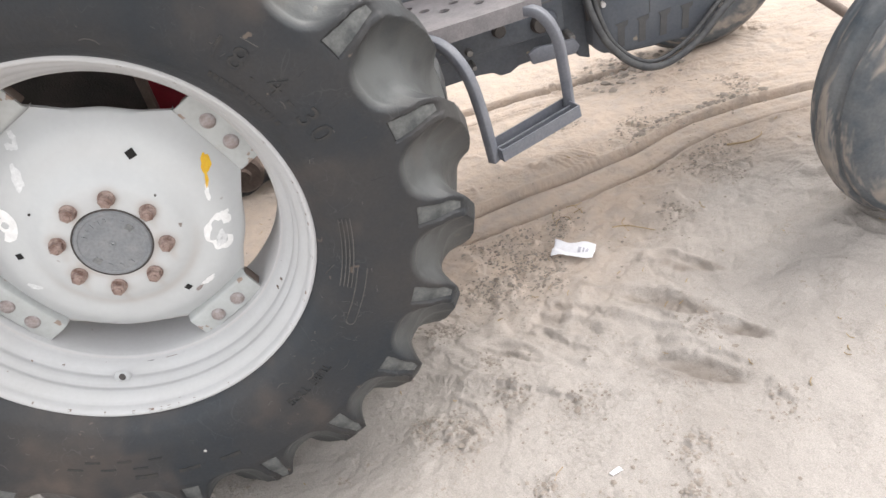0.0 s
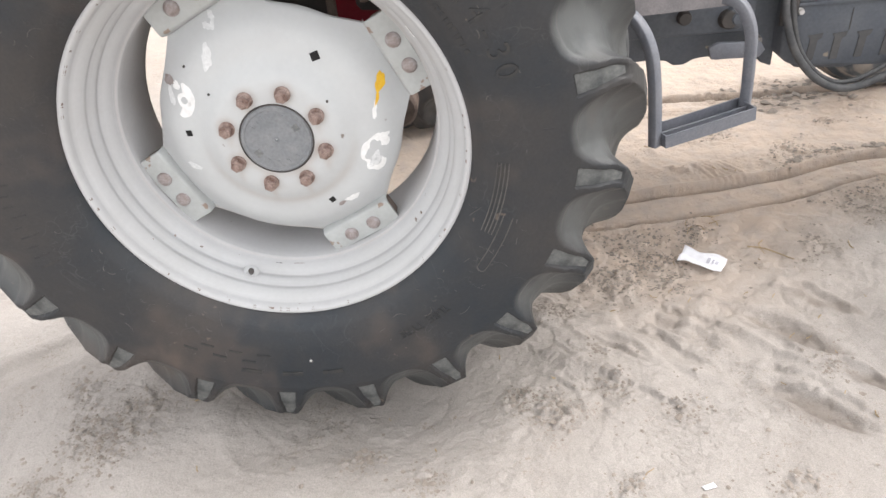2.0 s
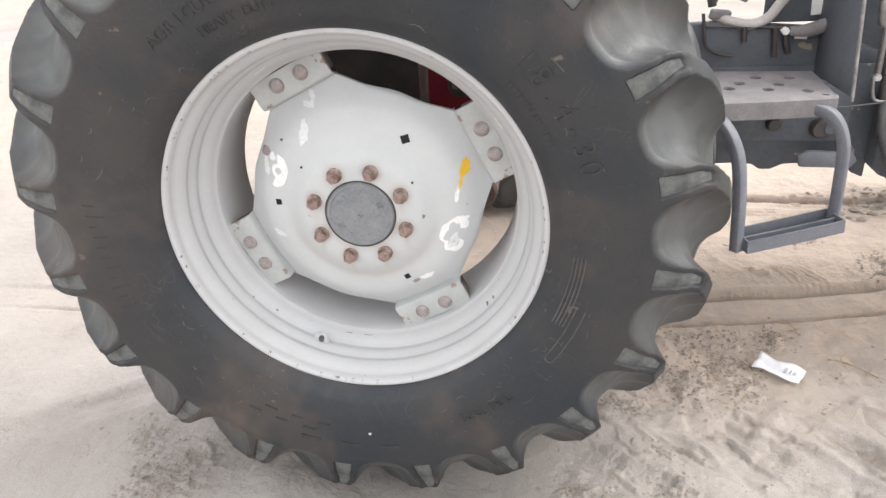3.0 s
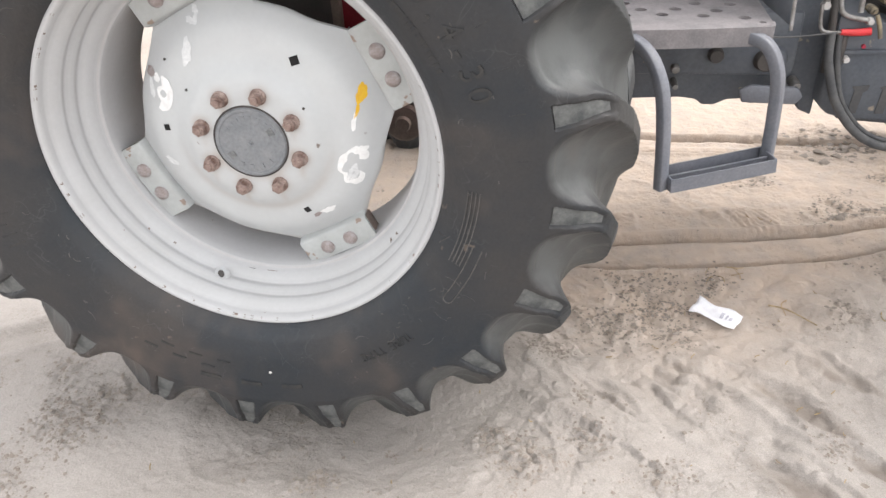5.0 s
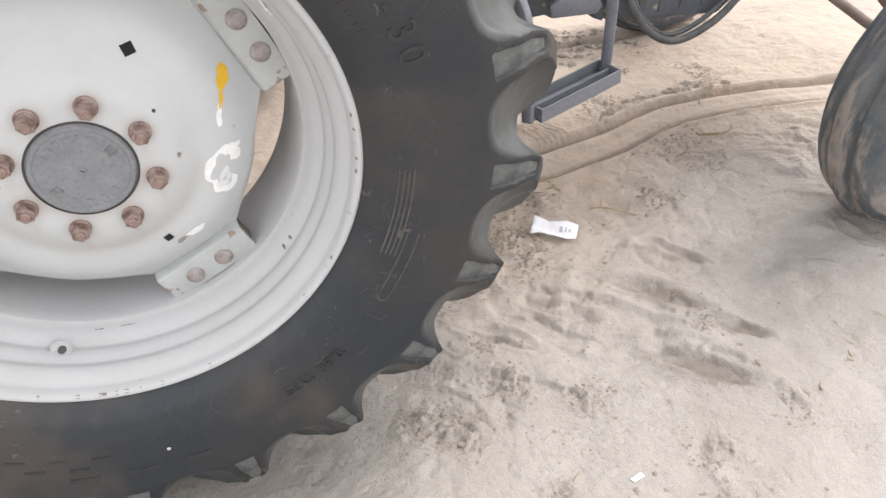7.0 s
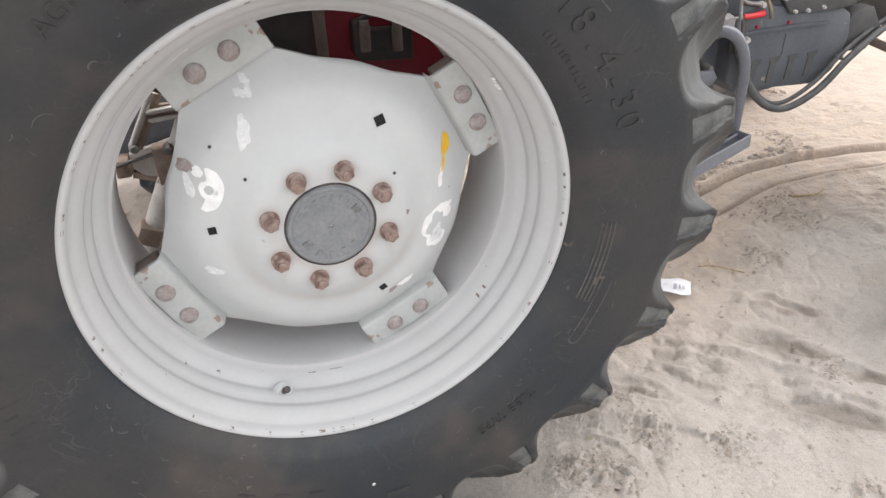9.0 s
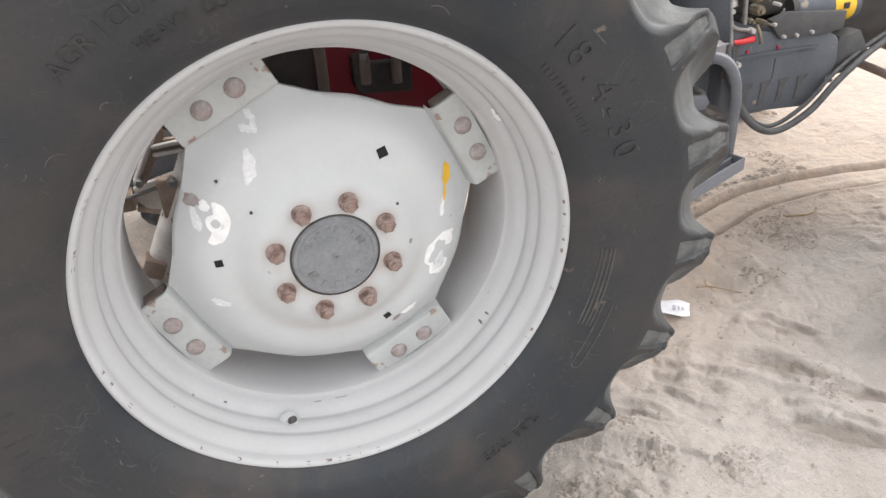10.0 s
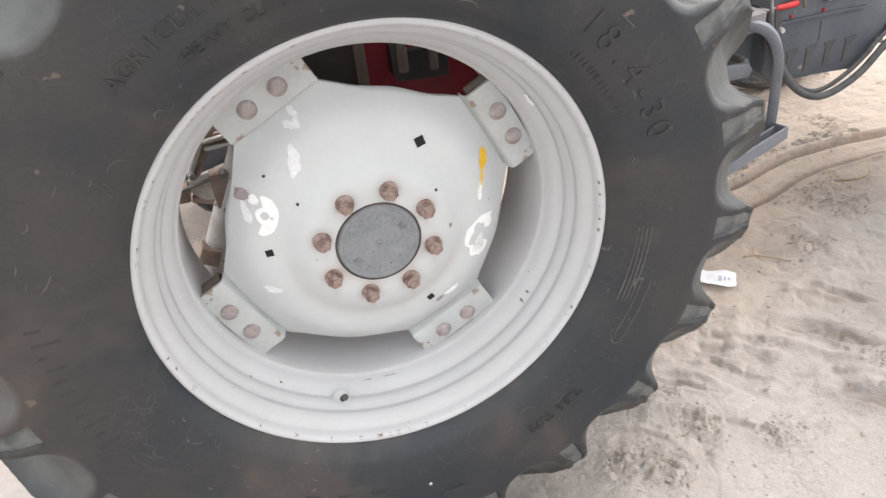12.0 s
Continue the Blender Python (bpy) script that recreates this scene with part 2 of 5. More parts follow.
RECESS = material("dark_recess", (0.060, 0.060, 0.064), (0.085, 0.083, 0.082), rough=0.7, scale=20, bump=0.2)
# next two: colours lightened to paint in light the linkage behind the wheel lacks
LINKGREY = material("worn_grey_paint", (0.68, 0.655, 0.63), (0.52, 0.48, 0.45), rough=0.5, scale=14, bump=0.2, speck=(0.16, 0.11, 0.09), speck_scale=30, speck_at=0.66)
DUSTIRON = material("light_toned_rusty_iron", (0.42, 0.33, 0.275), (0.27, 0.195, 0.155), rough=0.85, scale=22, bump=0.4)
BRASS = material("dull_brass", (0.26, 0.21, 0.13), (0.11, 0.095, 0.08), rough=0.6, metal=0.1, scale=30, bump=0.3)
PALEHOSE = material("pale_hose", (0.50, 0.485, 0.47), (0.40, 0.38, 0.365), rough=0.6, scale=20, bump=0.1)
STRAW = material("straw", (0.42, 0.32, 0.18), (0.28, 0.20, 0.12), rough=0.8, scale=40, random_tint=0.2)


# ---- mesh tools ----
def finish(me, smooth=True, sharp=40):
    me.polygons.foreach_set("use_smooth", [smooth] * len(me.polygons))
    if smooth and sharp:
        me.set_sharp_from_angle(angle=radians(sharp))
    me.update()
    return me


def mesh_of(name, bm, smooth=True, sharp=40):
    me = bpy.data.meshes.new(name)
    bm.normal_update()
    bm.to_mesh(me)
    bm.free()
    return finish(me, smooth, sharp)


def part(name, shape, mat, parent=None, label="", m=None):
    """Links a bmesh or a mesh as one object under a thing or under a part."""
    me = mesh_of(name, shape) if isinstance(shape, bmesh.types.BMesh) else shape
    if mat and not me.materials:
        me.materials.append(mat)
    ob = new(name, me)
    ob.parent = parent
    if m is not None:
        ob.matrix_local = m
    if label:
        tagged(ob, label=label)
    return ob


def thing(name, label, category, at=(0, 0, 0), **tags):
    ob = new(name)
    ob.location = at
    return tagged(ob, label=label, category=category, **tags)


def grid_mesh(name, V, wrap_u=False, wrap_v=False, smooth=True, sharp=40):
    """A mesh from rows of points V[u][v]."""
    V = np.asarray(V, float)
    nu, nv = V.shape[:2]
    i = np.arange(nu if wrap_u else nu - 1)
    j = np.arange(nv if wrap_v else nv - 1)
    I, J = np.meshgrid(i, j, indexing="ij")
    I2, J2 = (I + 1) % nu, (J + 1) % nv
    F = np.stack([I * nv + J, I2 * nv + J, I2 * nv + J2, I * nv + J2], -1).reshape(-1, 4)
    me = bpy.data.meshes.new(name)
    me.from_pydata(V.reshape(-1, 3).tolist(), [], F.tolist())
    return finish(me, smooth, sharp)


def lathe_y(name, profile, segments=96, centre=(0, 0, 0), sharp=40, closed=False):
    """Turns a profile of (r, y) about the y axis."""
    th = np.linspace(0, 2 * math.pi, segments, endpoint=False)
    V = [[(centre[0] + r * math.cos(t), centre[1] + y, centre[2] + r * math.sin(t)) for r, y in profile] for t in th]
    return grid_mesh(name, V, wrap_u=True, wrap_v=closed, sharp=sharp)


def box(sx, sy, sz, bevel=0.004, at=(0, 0, 0), rot=None, segments=2):
    bm = bmesh.new()
    bmesh.ops.create_cube(bm, size=1)
    bmesh.ops.scale(bm, vec=(sx, sy, sz), verts=bm.verts)
    if bevel:
        bmesh.ops.bevel(bm, geom=bm.edges[:], offset=bevel, segments=segments, profile=0.5, affect="EDGES")
    m = Matrix.Translation(at) @ (rot.to_4x4() if rot is not None else Matrix())
    bmesh.ops.transform(bm, matrix=m, verts=bm.verts)
    return bm


def prism(points, axis, depth, bevel=0.0):
    """A plate: an outline in two coordinates, pushed along the third axis from depth[0] to depth[1]."""
    bm = bmesh.new()
    put = {"x": lambda a, b, d: (d, a, b), "y": lambda a, b, d: (a, d, b), "z": lambda a, b, d: (a, b, d)}[axis]
    lo = [bm.verts.new(put(a, b, depth[0])) for a, b in points]
    hi = [bm.verts.new(put(a, b, depth[1])) for a, b in points]
    bm.faces.new(lo), bm.faces.new(hi[::-1])
    n = len(points)
    for i in range(n):
        bm.faces.new((lo[i], hi[i], hi[(i + 1) % n], lo[(i + 1) % n]))
    bmesh.ops.recalc_face_normals(bm, faces=bm.faces[:])
    if bevel:
        bmesh.ops.bevel(bm, geom=bm.edges[:], offset=bevel, segments=2, profile=0.5, affect="EDGES")
    return bm


def smooth_line(points, steps=10):
    """A Catmull-Rom line through the points."""
    P = [Vector(p) for p in points]
    P = [2 * P[0] - P[1], *P, 2 * P[-1] - P[-2]]
    out = []
    for i in range(1, len(P) - 2):
        for k in range(steps):
            t = k / steps
            a, b, c, d = P[i - 1 : i + 3]
            out.append(0.5 * (2 * b + (c - a) * t + (2 * a - 5 * b + 4 * c - d) * t * t + (3 * b - a - 3 * c + d) * t ** 3))
    return out + [P[-2]]


def tube(name, points, radius, sides=14, steps=10, taper=None, section=None, up=(0, 0, 1)):
    """A round tube, or a bar of a given section, along a smooth line, with closed ends."""
    line = smooth_line(points, steps)
    section = section or [(radius * math.cos(2 * math.pi * k / sides), radius * math.sin(2 * math.pi * k / sides)) for k in range(sides)]
    bm = bmesh.new()
    rings, side = [], None
    for i, p in enumerate(line):
        d = (line[min(i + 1, len(line) - 1)] - line[max(i - 1, 0)]).normalized()
        side = (Vector(up).cross(d) if side is None else side - side.dot(d) * d)
        if side.length < 1e-4:
            side = Vector((1, 0, 0)).cross(d)
        side.normalize()
        top = d.cross(side)
        s = 1 if taper is None else taper(i / (len(line) - 1))
        rings.append([bm.verts.new(p + s * (a * side + b * top)) for a, b in section])
    n = len(section)
    for r, q in zip(rings, rings[1:]):
        for k in range(n):
            bm.faces.new((r[k], r[(k + 1) % n], q[(k + 1) % n], q[k]))
    bm.faces.new(rings[0][::-1]), bm.faces.new(rings[-1])
    bmesh.ops.recalc_face_normals(bm, faces=bm.faces[:])
    return mesh_of(name, bm, sharp=50)


def sstep(a, b, x):
    t = np.clip((np.asarray(x, float) - a) / (b - a), 0, 1)
    return t * t * (3 - 2 * t)


LATTICE = np.random.RandomState(7).rand(256, 256)


def noise2(x, y):
    xi, yi = np.floor(x).astype(int), np.floor(y).astype(int)
    fx, fy = x - xi, y - yi
    fx, fy = fx * fx * (3 - 2 * fx), fy * fy * (3 - 2 * fy)
    g = lambda i, j: LATTICE[i % 256, j % 256]
    return (g(xi, yi) * (1 - fx) + g(xi + 1, yi) * fx) * (1 - fy) + (g(xi, yi + 1) * (1 - fx) + g(xi + 1, yi + 1) * fx) * fy


def fbm(x, y, octaves=4, gain=0.5):
    total, amp, norm = 0, 1.0, 0
    for k in range(octaves):
        total = total + amp * (noise2(x * 2 ** k + 17.3 * k, y * 2 ** k + 9.1 * k) - 0.5)
        norm += amp
        amp *= gain
    return total / norm * 2


# ---- ground ----
def track_y(x):
    """Where the old wheel rut runs."""
    return np.interp(x, [-6, 0.0, 0.8, 1.25, 1.5, 1.65, 1.77, 1.9, 2.04, 2.35, 5], [0.9, 0.80, 0.80, 0.83, 0.855, 0.89, 0.908, 0.905, 0.893, 0.84, 0.4])


def rut(d, width):
    """Cross-section of a ribbed tyre's rut: two grooves, a raised middle, pushed-up banks."""
    q = np.abs(d) / width
    g = np.exp(-(np.abs(q - 0.52) / 0.085) ** 2.4)
    inner = np.exp(-((q - 0.20) / 0.12) ** 2)
    bank = np.exp(-(np.abs(q - 0.73) / 0.09) ** 2)
    return -0.030 * g + 0.010 * bank + 0.004 * inner - 0.008 * np.exp(-(q / 0.7) ** 4)


CRUMBLED = [(0.566, -0.065, 0.06), (0.486, -0.018, 0.05), (0.238, -0.284, 0.06), (0.698, -0.298, 0.045), (0.736, -0.412, 0.05), (0.822, -0.406, 0.05), (0.592, 0.320, 0.06),
            (0.816, 0.459, 0.10), (1.105, 0.666, 0.07), (0.802, 0.726, 0.07), (0.715, 0.025, 0.05), (1.285, 0.022, 0.06), (1.078, -0.315, 0.05), (1.001, -0.439, 0.05),
            (0.882, -0.055, 0.05), (-0.60, -0.08, 0.11), (-0.717, 0.107, 0.06), (-0.742, -0.231, 0.05), (0.086, -0.19, 0.04), (0.223, -0.281, 0.05), (0.31, -0.39, 0.05), (-0.55, 0.05, 0.06), (1.33, -0.28, 0.05), (0.93, 0.56, 0.10), (1.45, 0.50, 0.06), (0.70, 0.14, 0.04)]
HOLLOWS = [(1.247, 0.145, 0.115, 0.034), (1.175, -0.10, 0.115, 0.032), (1.36, -0.03, 0.07, 0.025), (1.37, 0.27, 0.09, 0.022)]


def crumbled(x, y):
    """How crumbled the sand is: known patches and some stray ones."""
    c = 0.6 * sstep(0.22, 0.45, fbm(x * 3.1 + 11, y * 3.1 + 4, 3))
    for px, py, s in CRUMBLED:
        c = np.maximum(c, np.exp(-((np.hypot(x - px, y - py) + 0.5 * s * fbm(x * 9, y * 9, 2)) / s) ** 2))
    return c


# long slabs of sand, pushed up by the tyre's lugs: both ends of the crest, its width and height
SLABS = [(0.884, 0.324, 1.118, 0.158, 0.075, 0.020), (0.828, 0.233, 1.010, 0.046, 0.080, 0.022), (0.657, 0.226, 0.850, 0.083, 0.080, 0.020), (0.620, 0.110, 0.891, -0.116, 0.085, 0.016),
         (1.140, 0.216, 1.352, 0.135, 0.060, 0.015), (1.017, 0.088, 1.274, -0.062, 0.065, 0.016), (1.070, 0.000, 1.359, -0.162, 0.070, 0.015), (0.540, 0.090, 0.640, -0.110, 0.070, 0.013),
         (1.200, 0.390, 1.330, 0.300, 0.050, 0.010)]


def slab(x, y, ax, ay, bx, by, width):
    """A low slab of sand that breaks off steeply on its near side and sinks away gently on the far side."""
    L = math.hypot(bx - ax, by - ay)
    dx, dy = (bx - ax) / L, (by - ay) / L
    u, v = (x - ax) * dx + (y - ay) * dy, (-(x - ax) * dy + (y - ay) * dx) / width
    window = sstep(-0.04, 0.09, u) * (1 - sstep(L - 0.10, L + 0.03, u)) * (0.75 + 0.5 * fbm(x * 11 + 3, y * 11 + bx * 30, 2))
    bend = v - 0.30 * np.sin(u / L * 3.1) + 0.42 * fbm(x * 15 + ax * 40, y * 15, 4, 0.6)
    return window * np.interp(-bend, [-1.3, -0.4, -0.03, 0.07, 0.30, 0.7], [0, 0.60, 0.80, -0.06, -0.04, 0])


def along_of(x, y):
    return 0.79 * x - 0.61 * y


def across_of(x, y):
    return 0.61 * x + 0.79 * y


def hollow(x, y, px, py, ax, ay):
    u, v = ((x - px) - (y - py)) * 0.707, ((x - px) + (y - py)) * 0.707
    return (u / ax) ** 2 + (v / ay) ** 2


def ground_height(x, y):
    h = 0.09 * sstep(0.75, 1.9, 0.45 * x + 0.9 * y) - 0.015
    near = np.exp(-((np.maximum(np.abs(x - 0.75) - 1.75, 0) / 0.5) ** 2 + (np.maximum(np.abs(y - 0.55) - 1.15, 0) / 0.5) ** 2))
    wx = x + 0.05 * fbm(x * 3 + 1, y * 3, 2) + 0.010 * fbm(x * 17, y * 17 + 5, 3)
    wy = y + 0.05 * fbm(x * 3 + 7, y * 3 + 2, 2) + 0.010 * fbm(x * 17 + 8, y * 17, 3)
    h = h + 0.030 * fbm(x * 1.3 + 3, y * 1.3, 3)
    # slabs turned up by the big tyre's lugs
    for ax, ay, bx, by, width, high in SLABS:
        h = h + near * 1.15 * high * slab(x, y, ax, ay, bx, by, width)
    # wrinkles: sharp little crests where the sand was squeezed and dragged
    fold = 1 - np.abs(fbm(along_of(wx, wy) * 1.9 + 9, across_of(wx, wy) * 5.0 + 2, 4))
    fold = np.clip((fold - 0.72) / 0.28, 0, 1) ** 2 * sstep(-0.25, 0.15, fbm(x * 2.7 + 31, y * 2.7 + 7, 2))
    # broken crust: thin sheets of sand that end in small steps
    along, across = along_of(wx, wy), across_of(wx, wy)
    q = 9.0 * fbm(along * 1.9 + 21, across * 5.5 + 4, 4, 0.5)
    sheet = np.floor(q) + sstep(0.0, 0.11, q - np.floor(q))
    lively = sstep(-0.30, 0.0, y - 0.10 * x + 0.15 * fbm(x * 3, y * 3 + 8, 2)) * sstep(0.35, 0.6, x) * (1 - sstep(0.60, 0.78, y))
    crust = (0.10 + 0.90 * lively) * sstep(-0.30, 0.05, fbm(x * 2.1 + 2, y * 2.1 + 13, 2))
    h = h + near * 0.0075 * crust * (sheet - 0.6 * q) + near * (0.0050 + 0.0150 * lively) * fold
    calm = (1 - 0.85 * np.exp(-((y - track_y(x)) / 0.13) ** 4))
    # heel-shaped hollows
    for px, py, ax, ay in HOLLOWS + [(0.95, 0.20, 0.10, 0.028), (0.74, 0.15, 0.10, 0.028)]:
        q = hollow(wx, wy, px, py, ax, ay)
        h = h + near * (-0.013 * np.exp(-q ** 3) + 0.006 * np.exp(-((np.sqrt(q) - 1.45) / 0.35) ** 2))
    h = h + near * calm * ((0.0075 + 0.0075 * lively) * fbm(wx * 5.5, wy * 7.5 + 3, 3) + (0.0055 + 0.0075 * lively) * np.abs(fbm(wx * 11, wy * 11, 3)) + 0.0014 * fbm(x * 45, y * 45, 2))
    # creases where the skin of the sand has broken
    for k, s in ((2.7, 0.05), (5.3, 0.06)):
        h = h - near * calm * (0.0020 + 0.0030 * lively) * np.exp(-(fbm(wx * k + 40, wy * k + 8, 3) / s) ** 2) * sstep(-0.1, 0.15, fbm(x * 1.9 + 3, y * 1.9 + k, 2))
    # crumbled patches
    patch = crumbled(x, y)
    crumb = np.maximum(fbm(x * 30 + 2, y * 40, 4, 0.6) - 0.02, 0) ** 0.7
    h = h + near * calm * (0.02 + patch) * 0.028 * crumb
    # old ruts, with crisp shoulders
    h = h + near * 1.15 * rut(y - track_y(x) - 0.008 * fbm(x * 4, y * 0 + 1, 2), 0.132)
    h = h + near * 1.2 * rut(y - 1.50 - 0.03 * np.sin(1.5 * x), 0.13) * sstep(0.6, 0.9, x) * sstep(2.1, 1.9, x)
    # crumbled spill along the far bank of the rut
    spill = np.exp(-((y - track_y(x) - 0.175) / 0.05) ** 2) * sstep(0.0, 0.3, fbm(x * 6 + 9, y * 6, 2))
    h = h + near * spill * (0.012 + 0.016 * crumb)
    # a shallow track that comes out from under the rear tyre
    off = -(x + 1.092) * 0.492 + (y - 0.144) * 0.870
    behind = near * (1 - sstep(-0.62, -0.48, x))
    h = h + behind * (-0.020 * np.exp(-(off / 0.048) ** 6) + 0.010 * np.exp(-((np.abs(off) - 0.075) / 0.020) ** 2))
    # a square ribbed print beside the rut
    print_at = np.exp(-(((x - 1.29) + 0.4 * (y - 0.98)) / 0.075) ** 6 - ((y - 0.985) / 0.075) ** 6)
    h = h + print_at * (0.004 + 0.0038 * np.sin((x + 0.75 * y) * 250))
    # sand pushed up round the tyre's foot
    r = np.hypot((x + 0.02) / 0.62, (y - 0.06) / 0.34)
    h = h + 0.018 * np.exp(-((r - 1.0) / 0.35) ** 2) - 0.022 * np.exp(-(r / 0.75) ** 4)
    h = h + 0.035 * np.exp(-(((x + 0.30) / 0.10) ** 2 + ((y + 0.02) / 0.10) ** 2))
    r = np.hypot((x - 2.14) / 0.30, (y - 0.18) / 0.20)
    h = h + 0.02 * np.exp(-((r - 1.0) / 0.3) ** 2) - 0.02 * np.exp(-(r / 0.8) ** 4)
    return h


def spaced(lo, hi, step, far):
    inner = np.arange(lo, hi + step / 2, step)
    out, d, s = [], 0.0, step
    while d < far:
        s *= 1.22
        d += s
        out.append(d)
    return np.r_[(lo - np.array(out))[::-1], inner, hi + np.array(out)]


gx, gy = spaced(-1.0, 2.5, 0.0048, 400), spaced(-0.62, 1.7, 0.0045, 400)
X, Y = np.meshgrid(gx, gy, indexing="ij")
ground = new("ground", grid_mesh("ground", np.stack([X, Y, ground_height(X, Y)], -1), sharp=0))
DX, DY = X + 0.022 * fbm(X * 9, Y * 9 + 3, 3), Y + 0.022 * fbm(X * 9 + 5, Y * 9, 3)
# darker colour in the hollows; crumbled patches darkened for the crumbs' shade
dark_tone = sum(np.exp(-hollow(DX, DY, px, py, ax * 1.1, ay * 1.25) ** 3) for px, py, ax, ay in HOLLOWS) * (0.8 + 0.6 * fbm(X * 16, Y * 16, 3)) + 0.14 * crumbled(X, Y)
# sunlight painted into the sand: paler and warmer round and beyond the tractor
sunlit_warm = 0.8 * np.exp(-(((X - 0.95) / 0.42) ** 2 + ((Y - 0.55) / 0.30) ** 2)) + 0.9 * sstep(0.45, 0.80, Y + 0.15 * fbm(X * 3, Y * 3, 2)) * np.exp(-((X - 1.2) / 2.2) ** 4) * np.exp(-((Y - 1.4) / 1.8) ** 4)
sunlit_warm = sunlit_warm + 0.45 * sstep(1.5, 4.0, np.hypot(X - 0.8, Y - 0.5)) * sstep(-0.2, 0.2, fbm(X * 0.35, Y * 0.35, 3))
for key, values in (("dark_tone", dark_tone), ("sunlit_warm", sunlit_warm)):
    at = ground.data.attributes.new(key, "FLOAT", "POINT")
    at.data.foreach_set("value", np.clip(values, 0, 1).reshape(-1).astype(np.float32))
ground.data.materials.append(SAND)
tagged(ground, label="pale loose sand with wheel ruts and trampled ridges", category="ground", kind="structure")


# ---- rear wheel ----
WZ = 0.757                      # height of the rear axle
AXIS = Vector((0, 0, WZ))
LUGS, LUG_AT = 20, -7.5         # lugs on one side, and the bearing of one of them
PADS = [26.2 + 90 * k for k in range(4)]


def tyre_mesh(name, mid, profile_base, profile_lug, lugs, phase, lean, seg, flip=False):
    """One half of a lugged tyre: from the bead over the sidewall to the middle of the tread. Between the lugs the
    shoulder is scooped out; the lugs swing round the tread towards the middle."""
    P, Q = np.array(profile_base), np.array(profile_lug)
    t = np.linspace(0, 1, len(P))
    fine = np.r_[np.linspace(0, 0.40, 16, endpoint=False), np.linspace(0.40, 0.74, 50, endpoint=False), np.linspace(0.74, 1, 44)]
    rb, yb = np.interp(fine, t, P[:, 0]), np.interp(fine, t, P[:, 1])
    rl, yl = np.interp(fine, t, Q[:, 0]), np.interp(fine, t, Q[:, 1])
    th = np.radians(np.linspace(0, 360, seg, endpoint=False))
    T, S = np.meshgrid(th, np.arange(len(fine)), indexing="ij")
    F = fine[S]
    turn = np.interp(fine, [0, 0.60, 0.66, 0.75, 0.85, 1.0], [0, 0.0, 0.07, 0.30, 0.62, 1.0]) * radians(lean)
    pitch = 2 * math.pi / lugs
    number = np.floor((T - radians(phase) + turn[S] + pitch / 2) / pitch) % lugs
    wear = np.random.RandomState(3).uniform(-1, 1, lugs)[number.astype(int)]
    d = (T - radians(phase) + turn[S] + pitch / 2) % pitch - pitch / 2
    arc = np.abs(d) * 0.70
    top = np.interp(fine, [0, 0.45, 0.55, 0.64, 0.75, 1.0], [0.036, 0.036, 0.031, 0.023, 0.021, 0.024])[S] + 0.002 * wear
    v = np.clip((arc - top) / (0.110 - top), 0, 1)
    start = 0.450 + 0.055 * (1 - v) ** 2.5
    scoop = (1 - (1 - v) ** 3.2) * np.clip((F - start) / 0.060, 0, 1) ** 0.62
    r = rb[S] * scoop + rl[S] * (1 - scoop)
    y = yb[S] * scoop + yl[S] * (1 - scoop)
    # the hollowed, worn face on the end of each lug
    half = np.interp(F, [0.47, 0.64], [0.0270, 0.012])
    pocket = np.clip((half - arc) / 0.003, 0, 1) * np.clip((F - 0.475) / 0.006, 0, 1) * np.clip((0.665 - F) / 0.085, 0, 1)
    r = r - 0.005 * pocket
    y = y + 0.007 * pocket
    r = r + 0.0012 * np.sin(5 * T + 3) * (F < 0.4) + 0.003 * wear * np.clip((F - 0.6) * 6, 0, 1) * (1 - scoop)
    V = np.stack([r * np.cos(T), mid - (mid - y) * (1 if not flip else -1), WZ + r * np.sin(T)], -1)
    me = grid_mesh(name, V, wrap_u=True, sharp=0)
    if flip:
        me.flip_normals()
    me.set_sharp_from_angle(angle=radians(38))
    dust = np.clip(scoop * 1.15, 0, 1) + 0.35 * np.clip((F - 0.62) * 8, 0, 1) * (1 - scoop)
    at = me.attributes.new("dust", "FLOAT", "POINT")
    at.data.foreach_set("value", dust.reshape(-1).astype(np.float32))
    px, pz = V[..., 0], V[..., 2]
    mud = np.exp(-(((px + 0.315) / 0.045) ** 2 + ((pz - 0.315) / 0.080) ** 2)) + 0.5 * np.exp(-(((px + 0.40) / 0.10) ** 2 + ((pz - 0.20) / 0.08) ** 2))
    mud = mud * (0.55 + 0.9 * fbm(px * 26, pz * 14, 3)) + 0.45 * sstep(0.10, 0.42, fbm(px * 5 + 3, pz * 5, 4, 0.6))
    at = me.attributes.new("mud", "FLOAT", "POINT")
    at.data.foreach_set("value", np.clip(mud, 0, 1).reshape(-1).astype(np.float32))
    return me


BASE = [(0.388, -0.050), (0.402, -0.078), (0.425, -0.098), (0.465, -0.111), (0.520, -0.118), (0.578, -0.120), (0.612, -0.100),
        (0.648, -0.070), (0.676, -0.036), (0.692, 0.005), (0.706, 0.056), (0.736, 0.115)]
LUGP = [(0.388, -0.050), (0.402, -0.078), (0.425, -0.098), (0.465, -0.111), (0.520, -0.118), (0.586, -0.122), (0.648, -0.116),
        (0.700, -0.094), (0.732, -0.055), (0.748, -0.005), (0.752, 0.052), (0.736, 0.115)]

tractor = thing("tractor", "dusty farm tractor with silver rear wheel on sand", "tractor")

